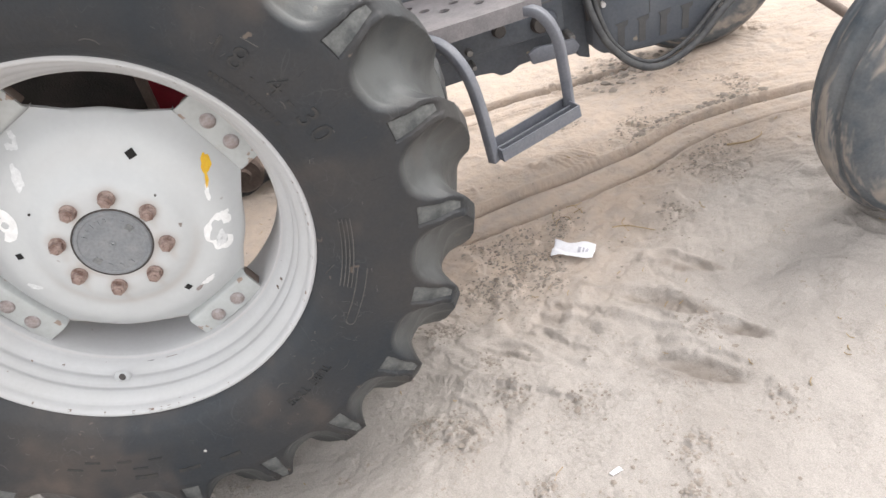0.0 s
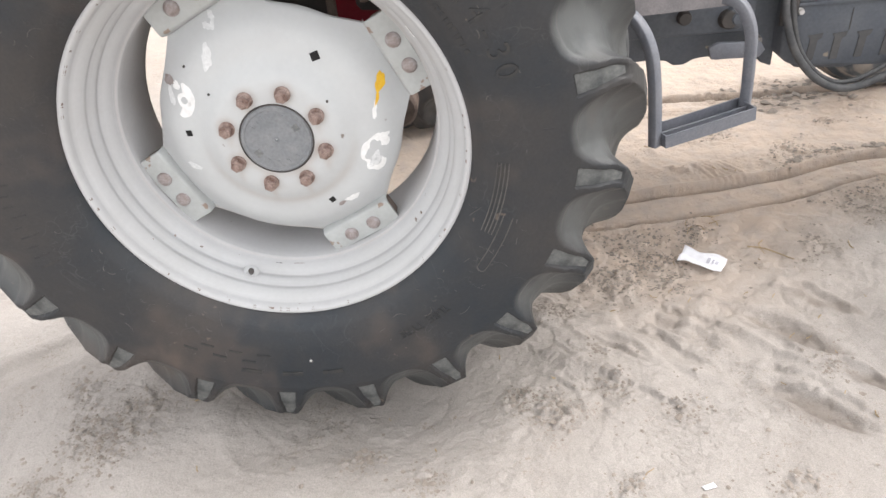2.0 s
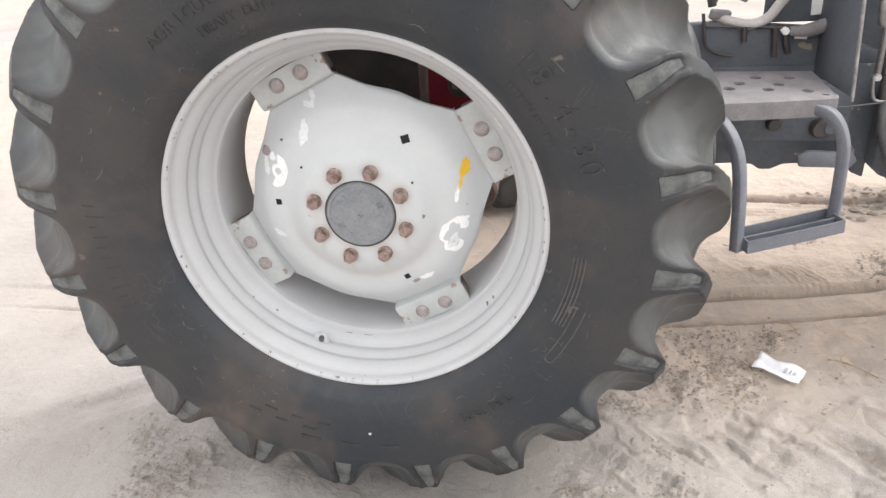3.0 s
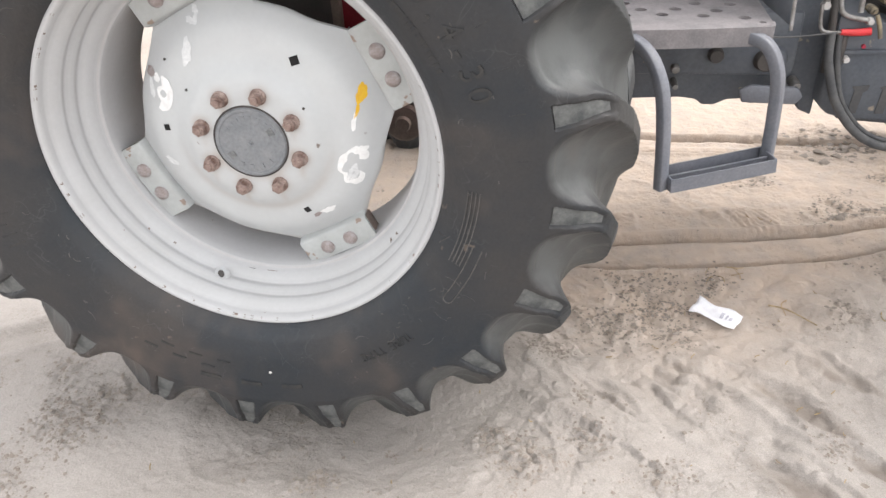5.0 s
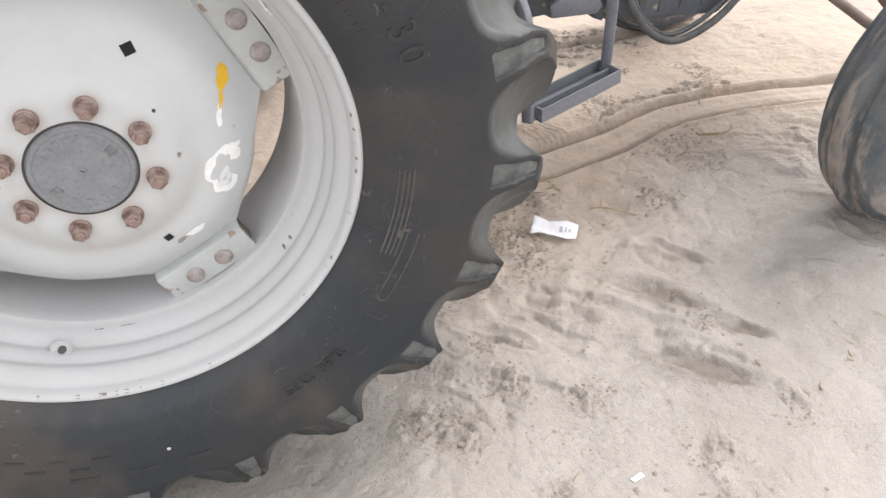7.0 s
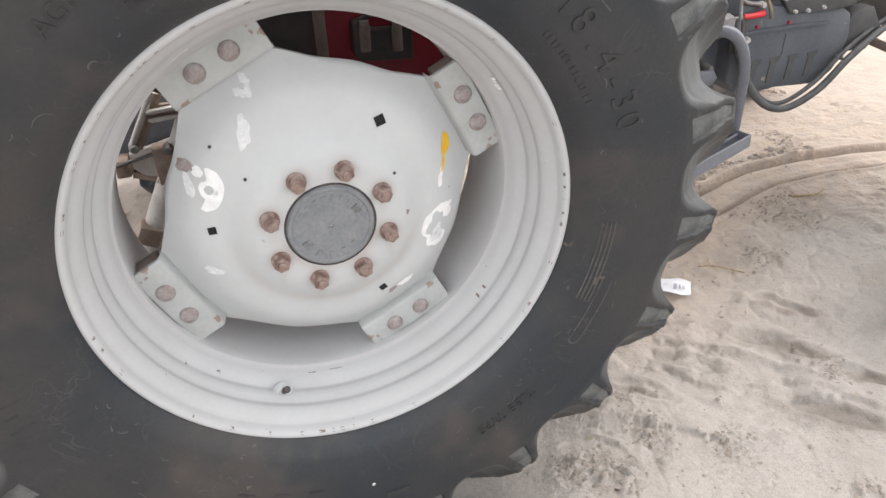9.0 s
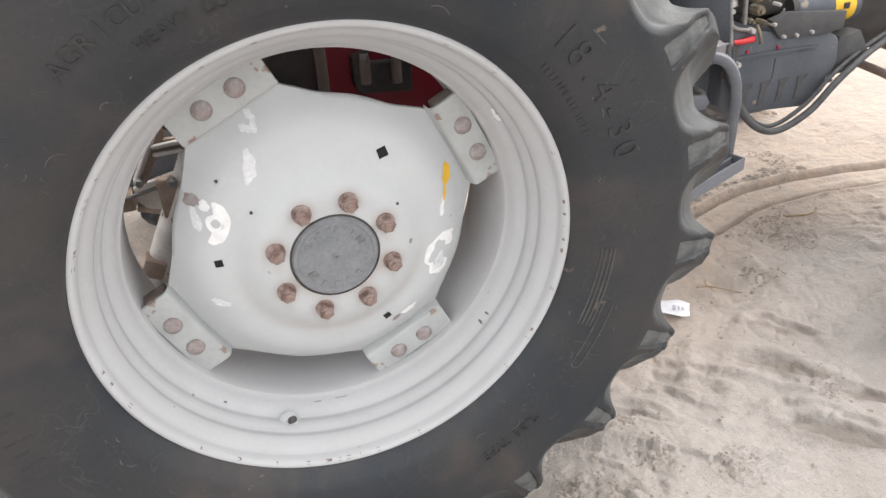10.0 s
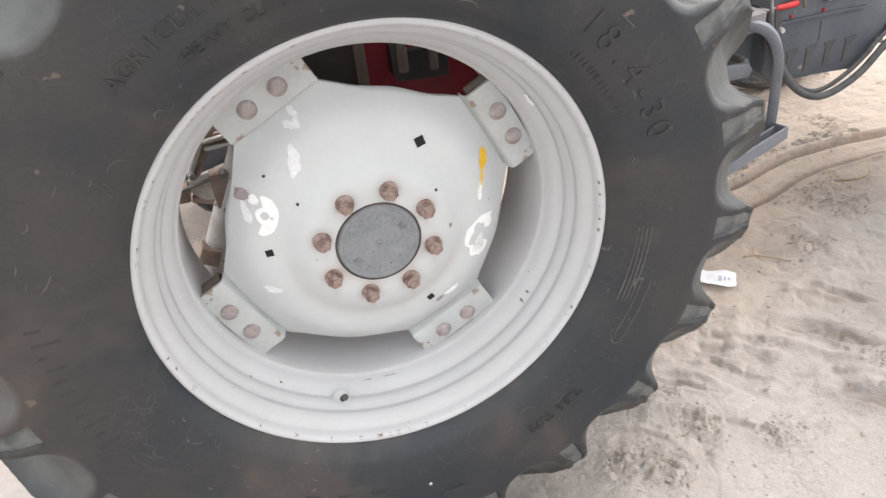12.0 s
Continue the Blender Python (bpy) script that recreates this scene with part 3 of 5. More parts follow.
rim_profile = [(0.404, -0.050), (0.4045, -0.060), (0.401, -0.069), (0.395, -0.0735), (0.389, -0.0715), (0.3855, -0.064), (0.3845, -0.055), (0.3835, -0.050), (0.378, -0.046),
               (0.3705, -0.036), (0.3665, -0.028), (0.3650, -0.0205), (0.3670, -0.017), (0.3655, -0.012), (0.3605, -0.006), (0.3575, 0.002), (0.3560, 0.010), (0.3575, 0.014), (0.3555, 0.018),
               (0.3485, 0.024), (0.3425, 0.033), (0.3385, 0.042), (0.3365, 0.048), (0.3345, 0.051), (0.3325, 0.052), (0.3310, 0.056), (0.3300, 0.075), (0.3295, 0.12), (0.3295, 0.20), (0.335, 0.235), (0.355, 0.26), (0.378, 0.285),
               (0.392, 0.300), (0.400, 0.303), (0.404, 0.292), (0.384, 0.262), (0.360, 0.248), (0.336, 0.205), (0.336, 0.075), (0.350, 0.046), (0.372, 0.010), (0.390, -0.030)]
rear_wheel = part("rear_wheel", lathe_y("rear_wheel", rim_profile, 192, AXIS, sharp=75, closed=True), RIMPAINT, tractor, "silver-grey stepped steel rim, chipped")
where = np.array([v.co for v in rear_wheel.data.vertices])
lip = np.hypot(where[:, 0], where[:, 2] - WZ)
lip = np.where(where[:, 1] < -0.04, sstep(0.4005, 0.4045, lip), 0.0) + 0.35 * np.exp(-((lip - 0.3340) / 0.0015) ** 2)
at = rear_wheel.data.attributes.new("rust", "FLOAT", "POINT")
at.data.foreach_set("value", np.clip(lip, 0, 1).astype(np.float32))
me = tyre_mesh("tyre", 0.115, BASE, LUGP, LUGS, LUG_AT, 17, 1400)
me.materials.append(RUBBER)
tyre = part("tyre", me, None, rear_wheel, "black lugged tractor tyre, dusty in the grooves")
me = tyre_mesh("tyre_back", 0.115, BASE, LUGP, LUGS, LUG_AT + 9, 17, 600, flip=True)
part("tyre_back", me, RUBBER, rear_wheel)
knots = np.linspace(0, 1, len(LUGP))
face = []
for f in np.linspace(0.484, 0.628, 9):
    deep = min(1.0, (0.665 - f) / 0.085)
    r, y = float(np.interp(f, knots, [p[0] for p in LUGP])) - 0.005 * deep + 0.0006, float(np.interp(f, knots, [p[1] for p in LUGP])) + 0.007 * deep - 0.0014
    w = float(np.interp(f, [0.47, 0.64], [0.0245, 0.0090])) / 0.70
    face.append([(r * math.cos(t), y, r * math.sin(t)) for t in np.linspace(-w, w, 6)])
lug_face = grid_mesh("lug_face", face)
lug_face.materials.append(FACET)
for k in range(LUGS):
    part("lug_face", lug_face, None, rear_wheel, m=Matrix.Translation(AXIS) @ pose(0, 0, 0, 0, -(LUG_AT + 18 * k), 0))


def disc_y(r):
    return float(np.interp(r, [0, 0.110, 0.124, 0.137, 0.150, 0.164, 0.178, 0.19, 0.206, 0.220, 0.232, 0.244, 0.256, 0.268, 0.285, 0.40],
                           [0.010, 0.010, 0.0122, 0.0180, 0.0265, 0.0335, 0.0375, 0.0395, 0.0440, 0.0505, 0.0590, 0.0690, 0.0795, 0.0890, 0.0960, 0.0980]))


def disc_edge(deg):
    """A square plate with soft sides, its corners cut off under the mounting pads."""
    d = min(abs((deg - p + 180) % 360 - 180) for p in PADS)
    side = (0.250 + 0.006 * float(sstep(28, 45, d))) / math.cos(radians(45 - d))
    corner = 0.283 / math.cos(radians(d))
    return min(side, corner)


HZ = 0.752                      # the hub's middle
angles = np.linspace(0, 360, 360, endpoint=False)
fr = np.r_[0.0, np.linspace(0.10, 1, 40)]
front, back = [], []
for a in angles:
    R = disc_edge(a)
    c, s = math.cos(radians(a)), math.sin(radians(a))
    front.append([(R * f * c, disc_y(R * f), HZ + R * f * s) for f in fr])
    back.append([(R * f * c, disc_y(R * f) + 0.010, HZ + R * f * s) for f in fr[::-1]])
V = np.concatenate([np.array(front), np.array(back)], axis=1)
disc_mesh = grid_mesh("wheel_disc", V, wrap_u=True, sharp=50)
DX, DZ = V[..., 0], V[..., 2] - HZ
DR = np.hypot(DX, DZ)
rust = 0.45 * np.exp(-((DR - 0.158) / 0.010) ** 2) * sstep(0.02, -0.10, DZ) + 0.55 * np.exp(-((DR - 0.082) / 0.006) ** 2) * sstep(0.03, -0.05, DZ)
rust = rust + 0.6 * sstep(0.955, 1.0, np.concatenate([np.tile(fr, (360, 1)), np.tile(fr[::-1], (360, 1))], axis=1)) * sstep(0.05, -0.15, DZ)
for k in range(8):
    a = radians(71.8 - 45 * k)
    d = np.hypot(DX - 0.1016 * math.cos(a), DZ - 0.1016 * math.sin(a))
    rust = rust + 0.85 * np.exp(-(d / 0.0215) ** 4) + 0.5 * np.exp(-((DX - 0.1016 * math.cos(a)) / 0.007) ** 2 - ((DZ - 0.1016 * math.sin(a) + 0.030) / 0.018) ** 2)
at = disc_mesh.attributes.new("rust", "FLOAT", "POINT")
at.data.foreach_set("value", np.clip(rust, 0, 1).reshape(-1).astype(np.float32))
wheel_disc = part("wheel_disc", disc_mesh, SILVER, rear_wheel, "dished silver wheel centre with old paint marks")


def on_wheel(deg, r, y):
    """A pose on the wheel's face: x outwards along the radius, z towards the viewer's side (-y)."""
    c, s = math.cos(radians(deg)), math.sin(radians(deg))
    m = Matrix(((c, -s, 0, r * c), (0, 0, -1, y), (s, c, 0, WZ + r * s), (0, 0, 0, 1)))
    return m


def pad_mesh():
    bm = bmesh.new()
    prof = [(-0.0345, -0.017), (-0.0300, -0.004), (-0.0265, 0.009), (-0.0215, 0.0125), (0.022, 0.0125), (0.032, 0.0115)]
    ends = [(-0.088, 0.004), (-0.080, 0), (0.080, 0), (0.088, 0.004)]
    rows = []
    for t, cut in ends:
        rows.append([bm.verts.new((x if abs(x) < 0.031 or not cut else x * 0.86, t, z)) for x, z in prof])
    for r, q in zip(rows, rows[1:]):
        for k in range(len(prof) - 1):
            bm.faces.new((r[k], r[k + 1], q[k + 1], q[k]))
    ex = bmesh.ops.extrude_face_region(bm, geom=bm.faces[:])
    bmesh.ops.translate(bm, vec=(0, 0, -0.008), verts=[v for v in ex["geom"] if isinstance(v, bmesh.types.BMVert)])
    bmesh.ops.recalc_face_normals(bm, faces=bm.faces[:])
    bmesh.ops.bevel(bm, geom=bm.edges[:], offset=0.0012, segments=1, affect="EDGES")
    return mesh_of("mounting_pad", bm, sharp=35)


def dome_mesh(name, radius, height, base=0.0):
    bm = bmesh.new()
    rings = []
    for k in range(6):
        t = k / 5 * math.pi / 2
        rings.append([bm.verts.new((radius * math.cos(t) * math.cos(u), radius * math.cos(t) * math.sin(u), base + height * math.sin(t)))
                      for u in np.linspace(0, 2 * math.pi, 20, endpoint=False)] if k < 5 else [])
    low = [bm.verts.new((radius * math.cos(u), radius * math.sin(u), -0.006)) for u in np.linspace(0, 2 * math.pi, 20, endpoint=False)]
    rings = [low] + rings[:5]
    tip = bm.verts.new((0, 0, base + height))
    for r, q in zip(rings, rings[1:]):
        for k in range(20):
            bm.faces.new((r[k], r[(k + 1) % 20], q[(k + 1) % 20], q[k]))
    for k in range(20):
        bm.faces.new((rings[-1][k], rings[-1][(k + 1) % 20], tip))
    return mesh_of(name, bm, sharp=60)


def nut_mesh():
    """A wheel nut on its washer, with the stud's end standing out of it."""
    bm = bmesh.new()
    def ring(rad, z, n, turn=0.0):
        return [bm.verts.new((rad * math.cos(2 * math.pi * k / n + turn), rad * math.sin(2 * math.pi * k / n + turn), z)) for k in range(n)]
    def join(a, b):
        n = len(a)
        for k in range(n):
            bm.faces.new((a[k], a[(k + 1) % n], b[(k + 1) % n], b[k]))
    w = [ring(0.0163, -0.004, 18), ring(0.0163, 0.002, 18), ring(0.0148, 0.004, 18)]
    for a, b in zip(w, w[1:]):
        join(a, b)
    bm.faces.new(w[-1])
    h = [ring(0.0150, 0.003, 6), ring(0.0147, 0.0085, 6), ring(0.0136, 0.0100, 6), ring(0.0136, 0.0175, 6), ring(0.0118, 0.0195, 6)]
    for a, b in zip(h, h[1:]):
        join(a, b)
    bm.faces.new(h[-1])
    s = [ring(0.0078, 0.019, 12), ring(0.0078, 0.0230, 12), ring(0.0060, 0.0248, 12)]
    for a, b in zip(s, s[1:]):
        join(a, b)
    bm.faces.new(s[-1])
    return mesh_of("wheel_nut", bm, sharp=30)


pad = pad_mesh()
pad.materials.append(PADPAINT)
bolt = dome_mesh("rim_bolt", 0.0166, 0.010)
bolt.materials.append(BOLT)
nut = nut_mesh()
nut.materials.append(RUSTY)
for p in PADS:
    part("mounting_pad", pad, None, rear_wheel, m=on_wheel(p, 0.296, 0.080))
    part("rim_bracket", box(0.050, 0.165, 0.030, 0.004), BROWNISH, rear_wheel, m=on_wheel(p, 0.302, 0.106))
    for off in (-5.7, 5.7):
        part("rim_bolt", bolt, None, rear_wheel, m=on_wheel(p + off, 0.304, 0.0685) @ pose(0, 0, 0, 0, 0, random.uniform(0, 90)))
for k in range(8):
    part("wheel_nut", nut, None, rear_wheel, m=pose(0, 0, HZ - 0.002 - WZ) @ on_wheel(71.8 - 45 * k, 0.1016, 0.008) @ pose(0, 0, 0, 0, 0, random.uniform(0, 60)))
cap_profile = [(0.0, 0.0125), (0.0022, 0.0125), (0.0028, 0.0064), (0.0048, 0.0060), (0.0062, 0.0076), (0.058, 0.0065), (0.064, 0.007), (0.0655, 0.0055), (0.071, 0.0055), (0.074, 0.009), (0.0745, 0.026), (0.0765, 0.0262)]
hub_cap = part("hub_cap", lathe_y("hub_cap", cap_profile, 72, (0, 0, HZ - 0.001), sharp=30), CASTCAP, rear_wheel, "grey cast hub cover with worn raised lettering")
part("cap_seam", lathe_y("cap_seam", [(0.0738, 0.0092), (0.0746, 0.0080), (0.0764, 0.0080), (0.0774, 0.0092), (0.0776, 0.0125)], 72, (0, 0, HZ - 0.001)), DARK, rear_wheel)


def sidewall_y(r):
    return float(np.interp(r, [p[0] for p in BASE[:7]], [p[1] for p in BASE[:7]]))


FONT_CACHE = {}


def letter_verts(ch):
    """The outline mesh of one letter of the built-in font, in letter heights."""
    if ch not in FONT_CACHE:
        cu = bpy.data.curves.new("letter", "FONT")
        cu.body, cu.extrude, cu.align_x, cu.resolution_u = ch, 0.05, "CENTER", 3
        ob = bpy.data.objects.new("letter", cu)
        scene.collection.objects.link(ob)
        me = bpy.data.meshes.new_from_object(ob.evaluated_get(bpy.context.evaluated_depsgraph_get()))
        FONT_CACHE[ch] = ([v.co.copy() for v in me.vertices], [tuple(p.vertices) for p in me.polygons])
        bpy.data.objects.remove(ob)
    return FONT_CACHE[ch]


def lettering(words, first, pitch, r, height, y_of, proud=0.0022, width=1.0):
    """Raised letters round the wheel, tops outwards, read clockwise."""
    verts, faces = [], []
    for k, ch in enumerate(words):
        if ch == " ":
            continue
        a = radians(first - pitch * k)
        vs, fs = letter_verts(ch)
        n = len(verts)
        for v in vs:
            u, w = v.x * height * width, (v.y - 0.35) * height
            x = (r + w) * math.cos(a) + u * math.sin(a)
            z = (r + w) * math.sin(a) - u * math.cos(a)
            y = y_of(math.hypot(x, z)) - (proud if v.z > 0 else -0.002)
            verts.append((x, y, WZ + z))
        faces += [tuple(n + i for i in f) for f in fs]
    me = bpy.data.meshes.new("lettering")
    me.from_pydata(verts, [], faces)
    return finish(me, False)


def ring_bar(r0, r1, a0, a1, y_of, proud=0.002, steps=None):
    """A low raised bar that follows the wheel between two bearings."""
    steps = steps or max(2, int(abs(a1 - a0) / 1.5) + 1)
    rows = []
    for a in np.radians(np.linspace(a0, a1, steps)):
        row = []
        for r, lift in ((r0, -0.002), (r0, proud), (r1, proud), (r1, -0.002)):
            row.append((r * math.cos(a), y_of(r) - lift, WZ + r * math.sin(a)))
        rows.append(row)
    return np.array(rows)


def bars_mesh(name, bars):
    verts, faces = [], []
    for V in bars:
        n, (nu, nv) = len(verts), V.shape[:2]
        verts += V.reshape(-1, 3).tolist()
        for i in range(nu - 1):
            faces += [(n + i * nv + j, n + (i + 1) * nv + j, n + (i + 1) * nv + j + 1, n + i * nv + j + 1) for j in range(nv - 1)]
        faces += [(n, n + 1, n + 2, n + 3), tuple(n + (nu - 1) * nv + j for j in (3, 2, 1, 0))]
    me = bpy.data.meshes.new(name)
    me.from_pydata(verts, [], faces)
    return finish(me, False)


part("size_lettering", lettering("18.4-30", 44.2, 4.5, 0.492, 0.060, sidewall_y, 0.0026), LETTER, rear_wheel, "raised tyre size lettering")
part("word_lettering", lettering("AGRICULTURAL", 128.4, 2.7, 0.498, 0.033, sidewall_y, 0.0020), LETTER, rear_wheel)
part("word_lettering", lettering("HEAVY DUTY", 117.6, 1.95, 0.458, 0.025, sidewall_y, 0.0018), LETTER, rear_wheel)
part("word_lettering", lettering("TUBE TYPE", -50.3, 1.72, 0.494, 0.027, sidewall_y, 0.0026), LETTER, rear_wheel)
# small print that cannot be read, and moulded ribs
small = [ring_bar(0.436, 0.446, a, a - w, sidewall_y, 0.0014) for a, w in
         [(43, 0.8), (41.8, 0.9), (40.3, 0.7), (39.2, 1.0), (37.6, 0.6), (36.6, 0.9), (35.3, 0.8), (33.5, 1.0), (32.1, 0.7), (31, 0.9), (29.2, 0.6), (28.2, 1.0), (26.4, 0.8), (24.9, 0.9)]]
for V in small:
    part("small_print", bars_mesh("small_print", [V]), LETTER, rear_wheel)
ribs = [ring_bar(r, r + 0.0018, -5, -25, sidewall_y, 0.0016) for r in (0.446, 0.4535, 0.461, 0.4685)]
slot = [(0.4780, a) for a in (-19, -24, -29, -34)] + [(0.4875 - 0.0095 * math.cos(t), -34.6 - 1.1 * math.sin(t)) for t in np.linspace(0.4, 2.74, 6)] + [(0.4970, a) for a in (-34, -29, -24, -19)]
slot = [(r * math.cos(radians(a)), sidewall_y(r) - 0.0004, WZ + r * math.sin(radians(a))) for r, a in slot]
for V in ribs:
    part("moulded_rib", bars_mesh("moulded_rib", [V]), WORNRIB, rear_wheel)
part("moulded_loop", tube("moulded_loop", slot, 0.0012, sides=8, steps=4), WORNRIB, rear_wheel)
bars = [ring_bar(0.512 + 0.012 * math.sin(a), 0.545 + 0.010 * math.sin(2.3 * a), a, a + 0.5, sidewall_y, 0.0009, 2) for a in np.arange(172, 203, 2.6)]
bars += [ring_bar(0.535, 0.545, a, a + 5, sidewall_y, 0.003) for a in (-108, -98, -88)]
bars += [ring_bar(0.512 - 0.02 * (k % 2), 0.516 - 0.02 * (k % 2), a, a + 3.5, sidewall_y, 0.002) for k, a in enumerate(np.arange(-123, -104, 3.7))]
bars += [ring_bar(0.530, 0.566, a, a + 0.22, sidewall_y, 0.0010, 2) for a in (3, 12, 20.5, 29, 62, 75, 140, 150)]
for V in bars:
    part("moulded_bar", bars_mesh("moulded_bar", [V]), LETTER, rear_wheel)
# pale scuffs and nicks over the sidewall, most of them low down
rng = random.Random(11)
scuffs = []
while len(scuffs) < 130:
    a, r, L = rng.gauss(rng.choice((-28, -52, -122, 214, 150, 38)), 14), rng.uniform(0.415, 0.575), rng.choice((0.006, 0.010, 0.016, 0.032))
    way = rng.choice((rng.uniform(-0.5, 0.5), rng.uniform(0.9, 2.2)))
    bend, w = rng.uniform(-0.25, 0.25), rng.uniform(0.0004, 0.0012)
    row = []
    for u in np.linspace(-0.5, 0.5, 5):
        rr, t = r + L * u * math.sin(way + bend * u * 4), radians(a) + L * u * math.cos(way + bend * u * 4) / r
        row.append([((rr + k) * math.cos(t), sidewall_y(min(0.60, max(0.40, rr))) - e, WZ + (rr + k) * math.sin(t)) for k, e in ((-w, -0.001), (-w, 0.0005), (w, 0.0005), (w, -0.001))])
    scuffs.append(np.array(row))
for V in scuffs:
    part("scuff_mark", bars_mesh("scuff_mark", [V]), WORNRIB, rear_wheel)
part("paint_fleck", lathe_y("paint_fleck", [(0, -0.0012), (0.0030, -0.0010), (0.0046, 0.001)], 5, (-0.004, sidewall_y(0.505), 0.252)), PALEHOSE, rear_wheel, "small white fleck stuck on the rubber")
# worn raised mark and lettering on the hub cover
cap_y = lambda r: 0.0065
marks = [ring_bar(0.0475, 0.0575, a, a - random.uniform(4, 9), cap_y, 0.0016, 3) for a in np.linspace(152, 52, 7)]
marks += [ring_bar(0.0475, 0.0575, a, a - 8, cap_y, 0.0020, 3) for a in np.linspace(-45, -115, 4)]
marks += [ring_bar(0.044, 0.057, a, a - 16, cap_y, 0.0016, 4) for a in (36, -140)]
for V in marks:
    V[..., 2] += HZ - 0.001 - WZ
    part("raised_mark", bars_mesh("raised_mark", [V]), CAPMARK if len(V) == 4 else CASTCAP, rear_wheel)


def blot(name, mat, x, z, a, b, turn=0, seed=1, inner=0.0, arc=(0, 360), rough=0.25):
    """A thin splash of paint lying on the wheel's centre, ragged at its edge."""
    rng = random.Random(seed)
    n = 96
    ph = [rng.uniform(0, 6.3) for _ in range(4)]
    rows = []
    for i in range(n + 1):
        t = radians(arc[0] + (arc[1] - arc[0]) * i / n)
        k = 1 + rough * sum(math.sin((3 + 2 * j) * t + p) / (1.5 + j) for j, p in enumerate(ph)) * 0.34
        ki = 1 + rough * sum(math.cos((4 + 2 * j) * t + p) / (1.5 + j) for j, p in enumerate(ph)) * 0.45
        row = []
        for f in np.linspace(0, 1, 5):
            q = (inner * ki) * (1 - f) + k * f
            u, v = q * a * math.cos(t), q * b * math.sin(t)
            c, s = math.cos(radians(turn)), math.sin(radians(turn))
            px, pz = x + u * c - v * s, z - WZ + u * s + v * c
            row.append((px, disc_y(math.hypot(px, pz + WZ - HZ)) - 0.0011, WZ + pz))
        rows.append(row)
    part(name, grid_mesh(name, rows, sharp=0), mat, rear_wheel)


blot("yellow_paint_mark", YELLOW, 0.2215, 0.836, 0.0095, 0.019, -14, 3, rough=0.45)
blot("yellow_paint_mark", YELLOW, 0.2125, 0.806, 0.0032, 0.015, -16, 4, rough=0.6)
blot("white_paint_mark", WHITE, 0.205, 0.783, 0.0042, 0.020, -12, 5, rough=0.6)
blot("white_paint_mark", WHITE, 0.194, 0.688, 0.028, 0.044, -12, 6, inner=0.66, arc=(25, 335), rough=0.42)
blot("white_paint_mark", FAINT, 0.192, 0.672, 0.010, 0.020, -25, 36, inner=0.2, rough=0.6)
blot("white_paint_mark", WHITE, 0.215, 0.723, 0.012, 0.008, 20, 7, rough=0.5)
blot("white_paint_mark", WHITE, -0.178, 0.837, 0.022, 0.036, -14, 8, inner=0.36, arc=(-118, 112), rough=0.10)
blot("white_paint_mark", WHITE, -0.178, 0.838, 0.015, 0.016, 0, 28, inner=0.48, rough=0.15)
blot("white_paint_mark", FAINT, -0.206, 0.846, 0.007, 0.020, 5, 9, rough=0.35)
blot("white_paint_mark", WHITE, -0.189, 0.868, 0.008, 0.009, 5, 10, rough=0.35)
blot("bare_primer_mark", BOLT, -0.206, 0.876, 0.013, 0.010, 5, 11, rough=0.4)
blot("white_paint_mark", FAINT, -0.098, 0.984, 0.014, 0.016, -20, 12, inner=0.3, arc=(-150, 120), rough=0.5)
blot("white_paint_mark", FAINT, -0.110, 0.922, 0.010, 0.026, -10, 13, rough=0.5)
blot("white_paint_mark", FAINT, -0.198, 0.689, 0.016, 0.007, -25, 14, rough=0.5)
blot("white_paint_mark", WHITE, 0.128, 0.582, 0.017, 0.007, 22, 15, rough=0.5)
blot("yellow_paint_mark", BOLT, 0.103, 0.570, 0.010, 0.005, 35, 16, rough=0.5)
# flat near-black patches on the disc, painting the dark inside of square holes
for x0, z0, turn, half in [(0.104, 0.908, 14, 0.0085), (-0.187, 0.767, 5, 0.0066), (0.084, 0.584, 30, 0.0066)]:
    rows = []
    for u in np.linspace(-half, half, 5):
        c, q = math.cos(radians(turn)), math.sin(radians(turn))
        pts = [(x0 + u * c - w * q, z0 + u * q + w * c) for w in np.linspace(-half, half, 5)]
        rows.append([(x, disc_y(math.hypot(x, z - HZ)) - 0.0010, z) for x, z in pts])
    part("square_hole", grid_mesh("square_hole", rows), HOLE, rear_wheel)
# small dark discs laid on the surface paint the shade inside rivet holes
for x, z in [(-0.163, 0.905), (-0.121, 0.851), (0.116, 0.821)]:
    part("rivet_hole", lathe_y("rivet_hole", [(0, 0.0), (0.0024, 0.0), (0.0028, 0.002)], 10, (x, disc_y(math.hypot(x, z - WZ)) - 0.0012, z)), DARK, rear_wheel)
valve = part("valve", tube("valve", [(-0.132, 0.020, 0.412), (-0.127, 0.002, 0.430), (-0.122, -0.010, 0.442)], 0.0065, steps=4), DARK, rear_wheel, "short dark valve stem")
part("valve_boss", lathe_y("valve_boss", [(0.0, -0.004), (0.012, -0.004), (0.017, 0.001), (0.019, 0.008)], 20, (-0.130, 0.004, 0.424)), SILVER, rear_wheel)
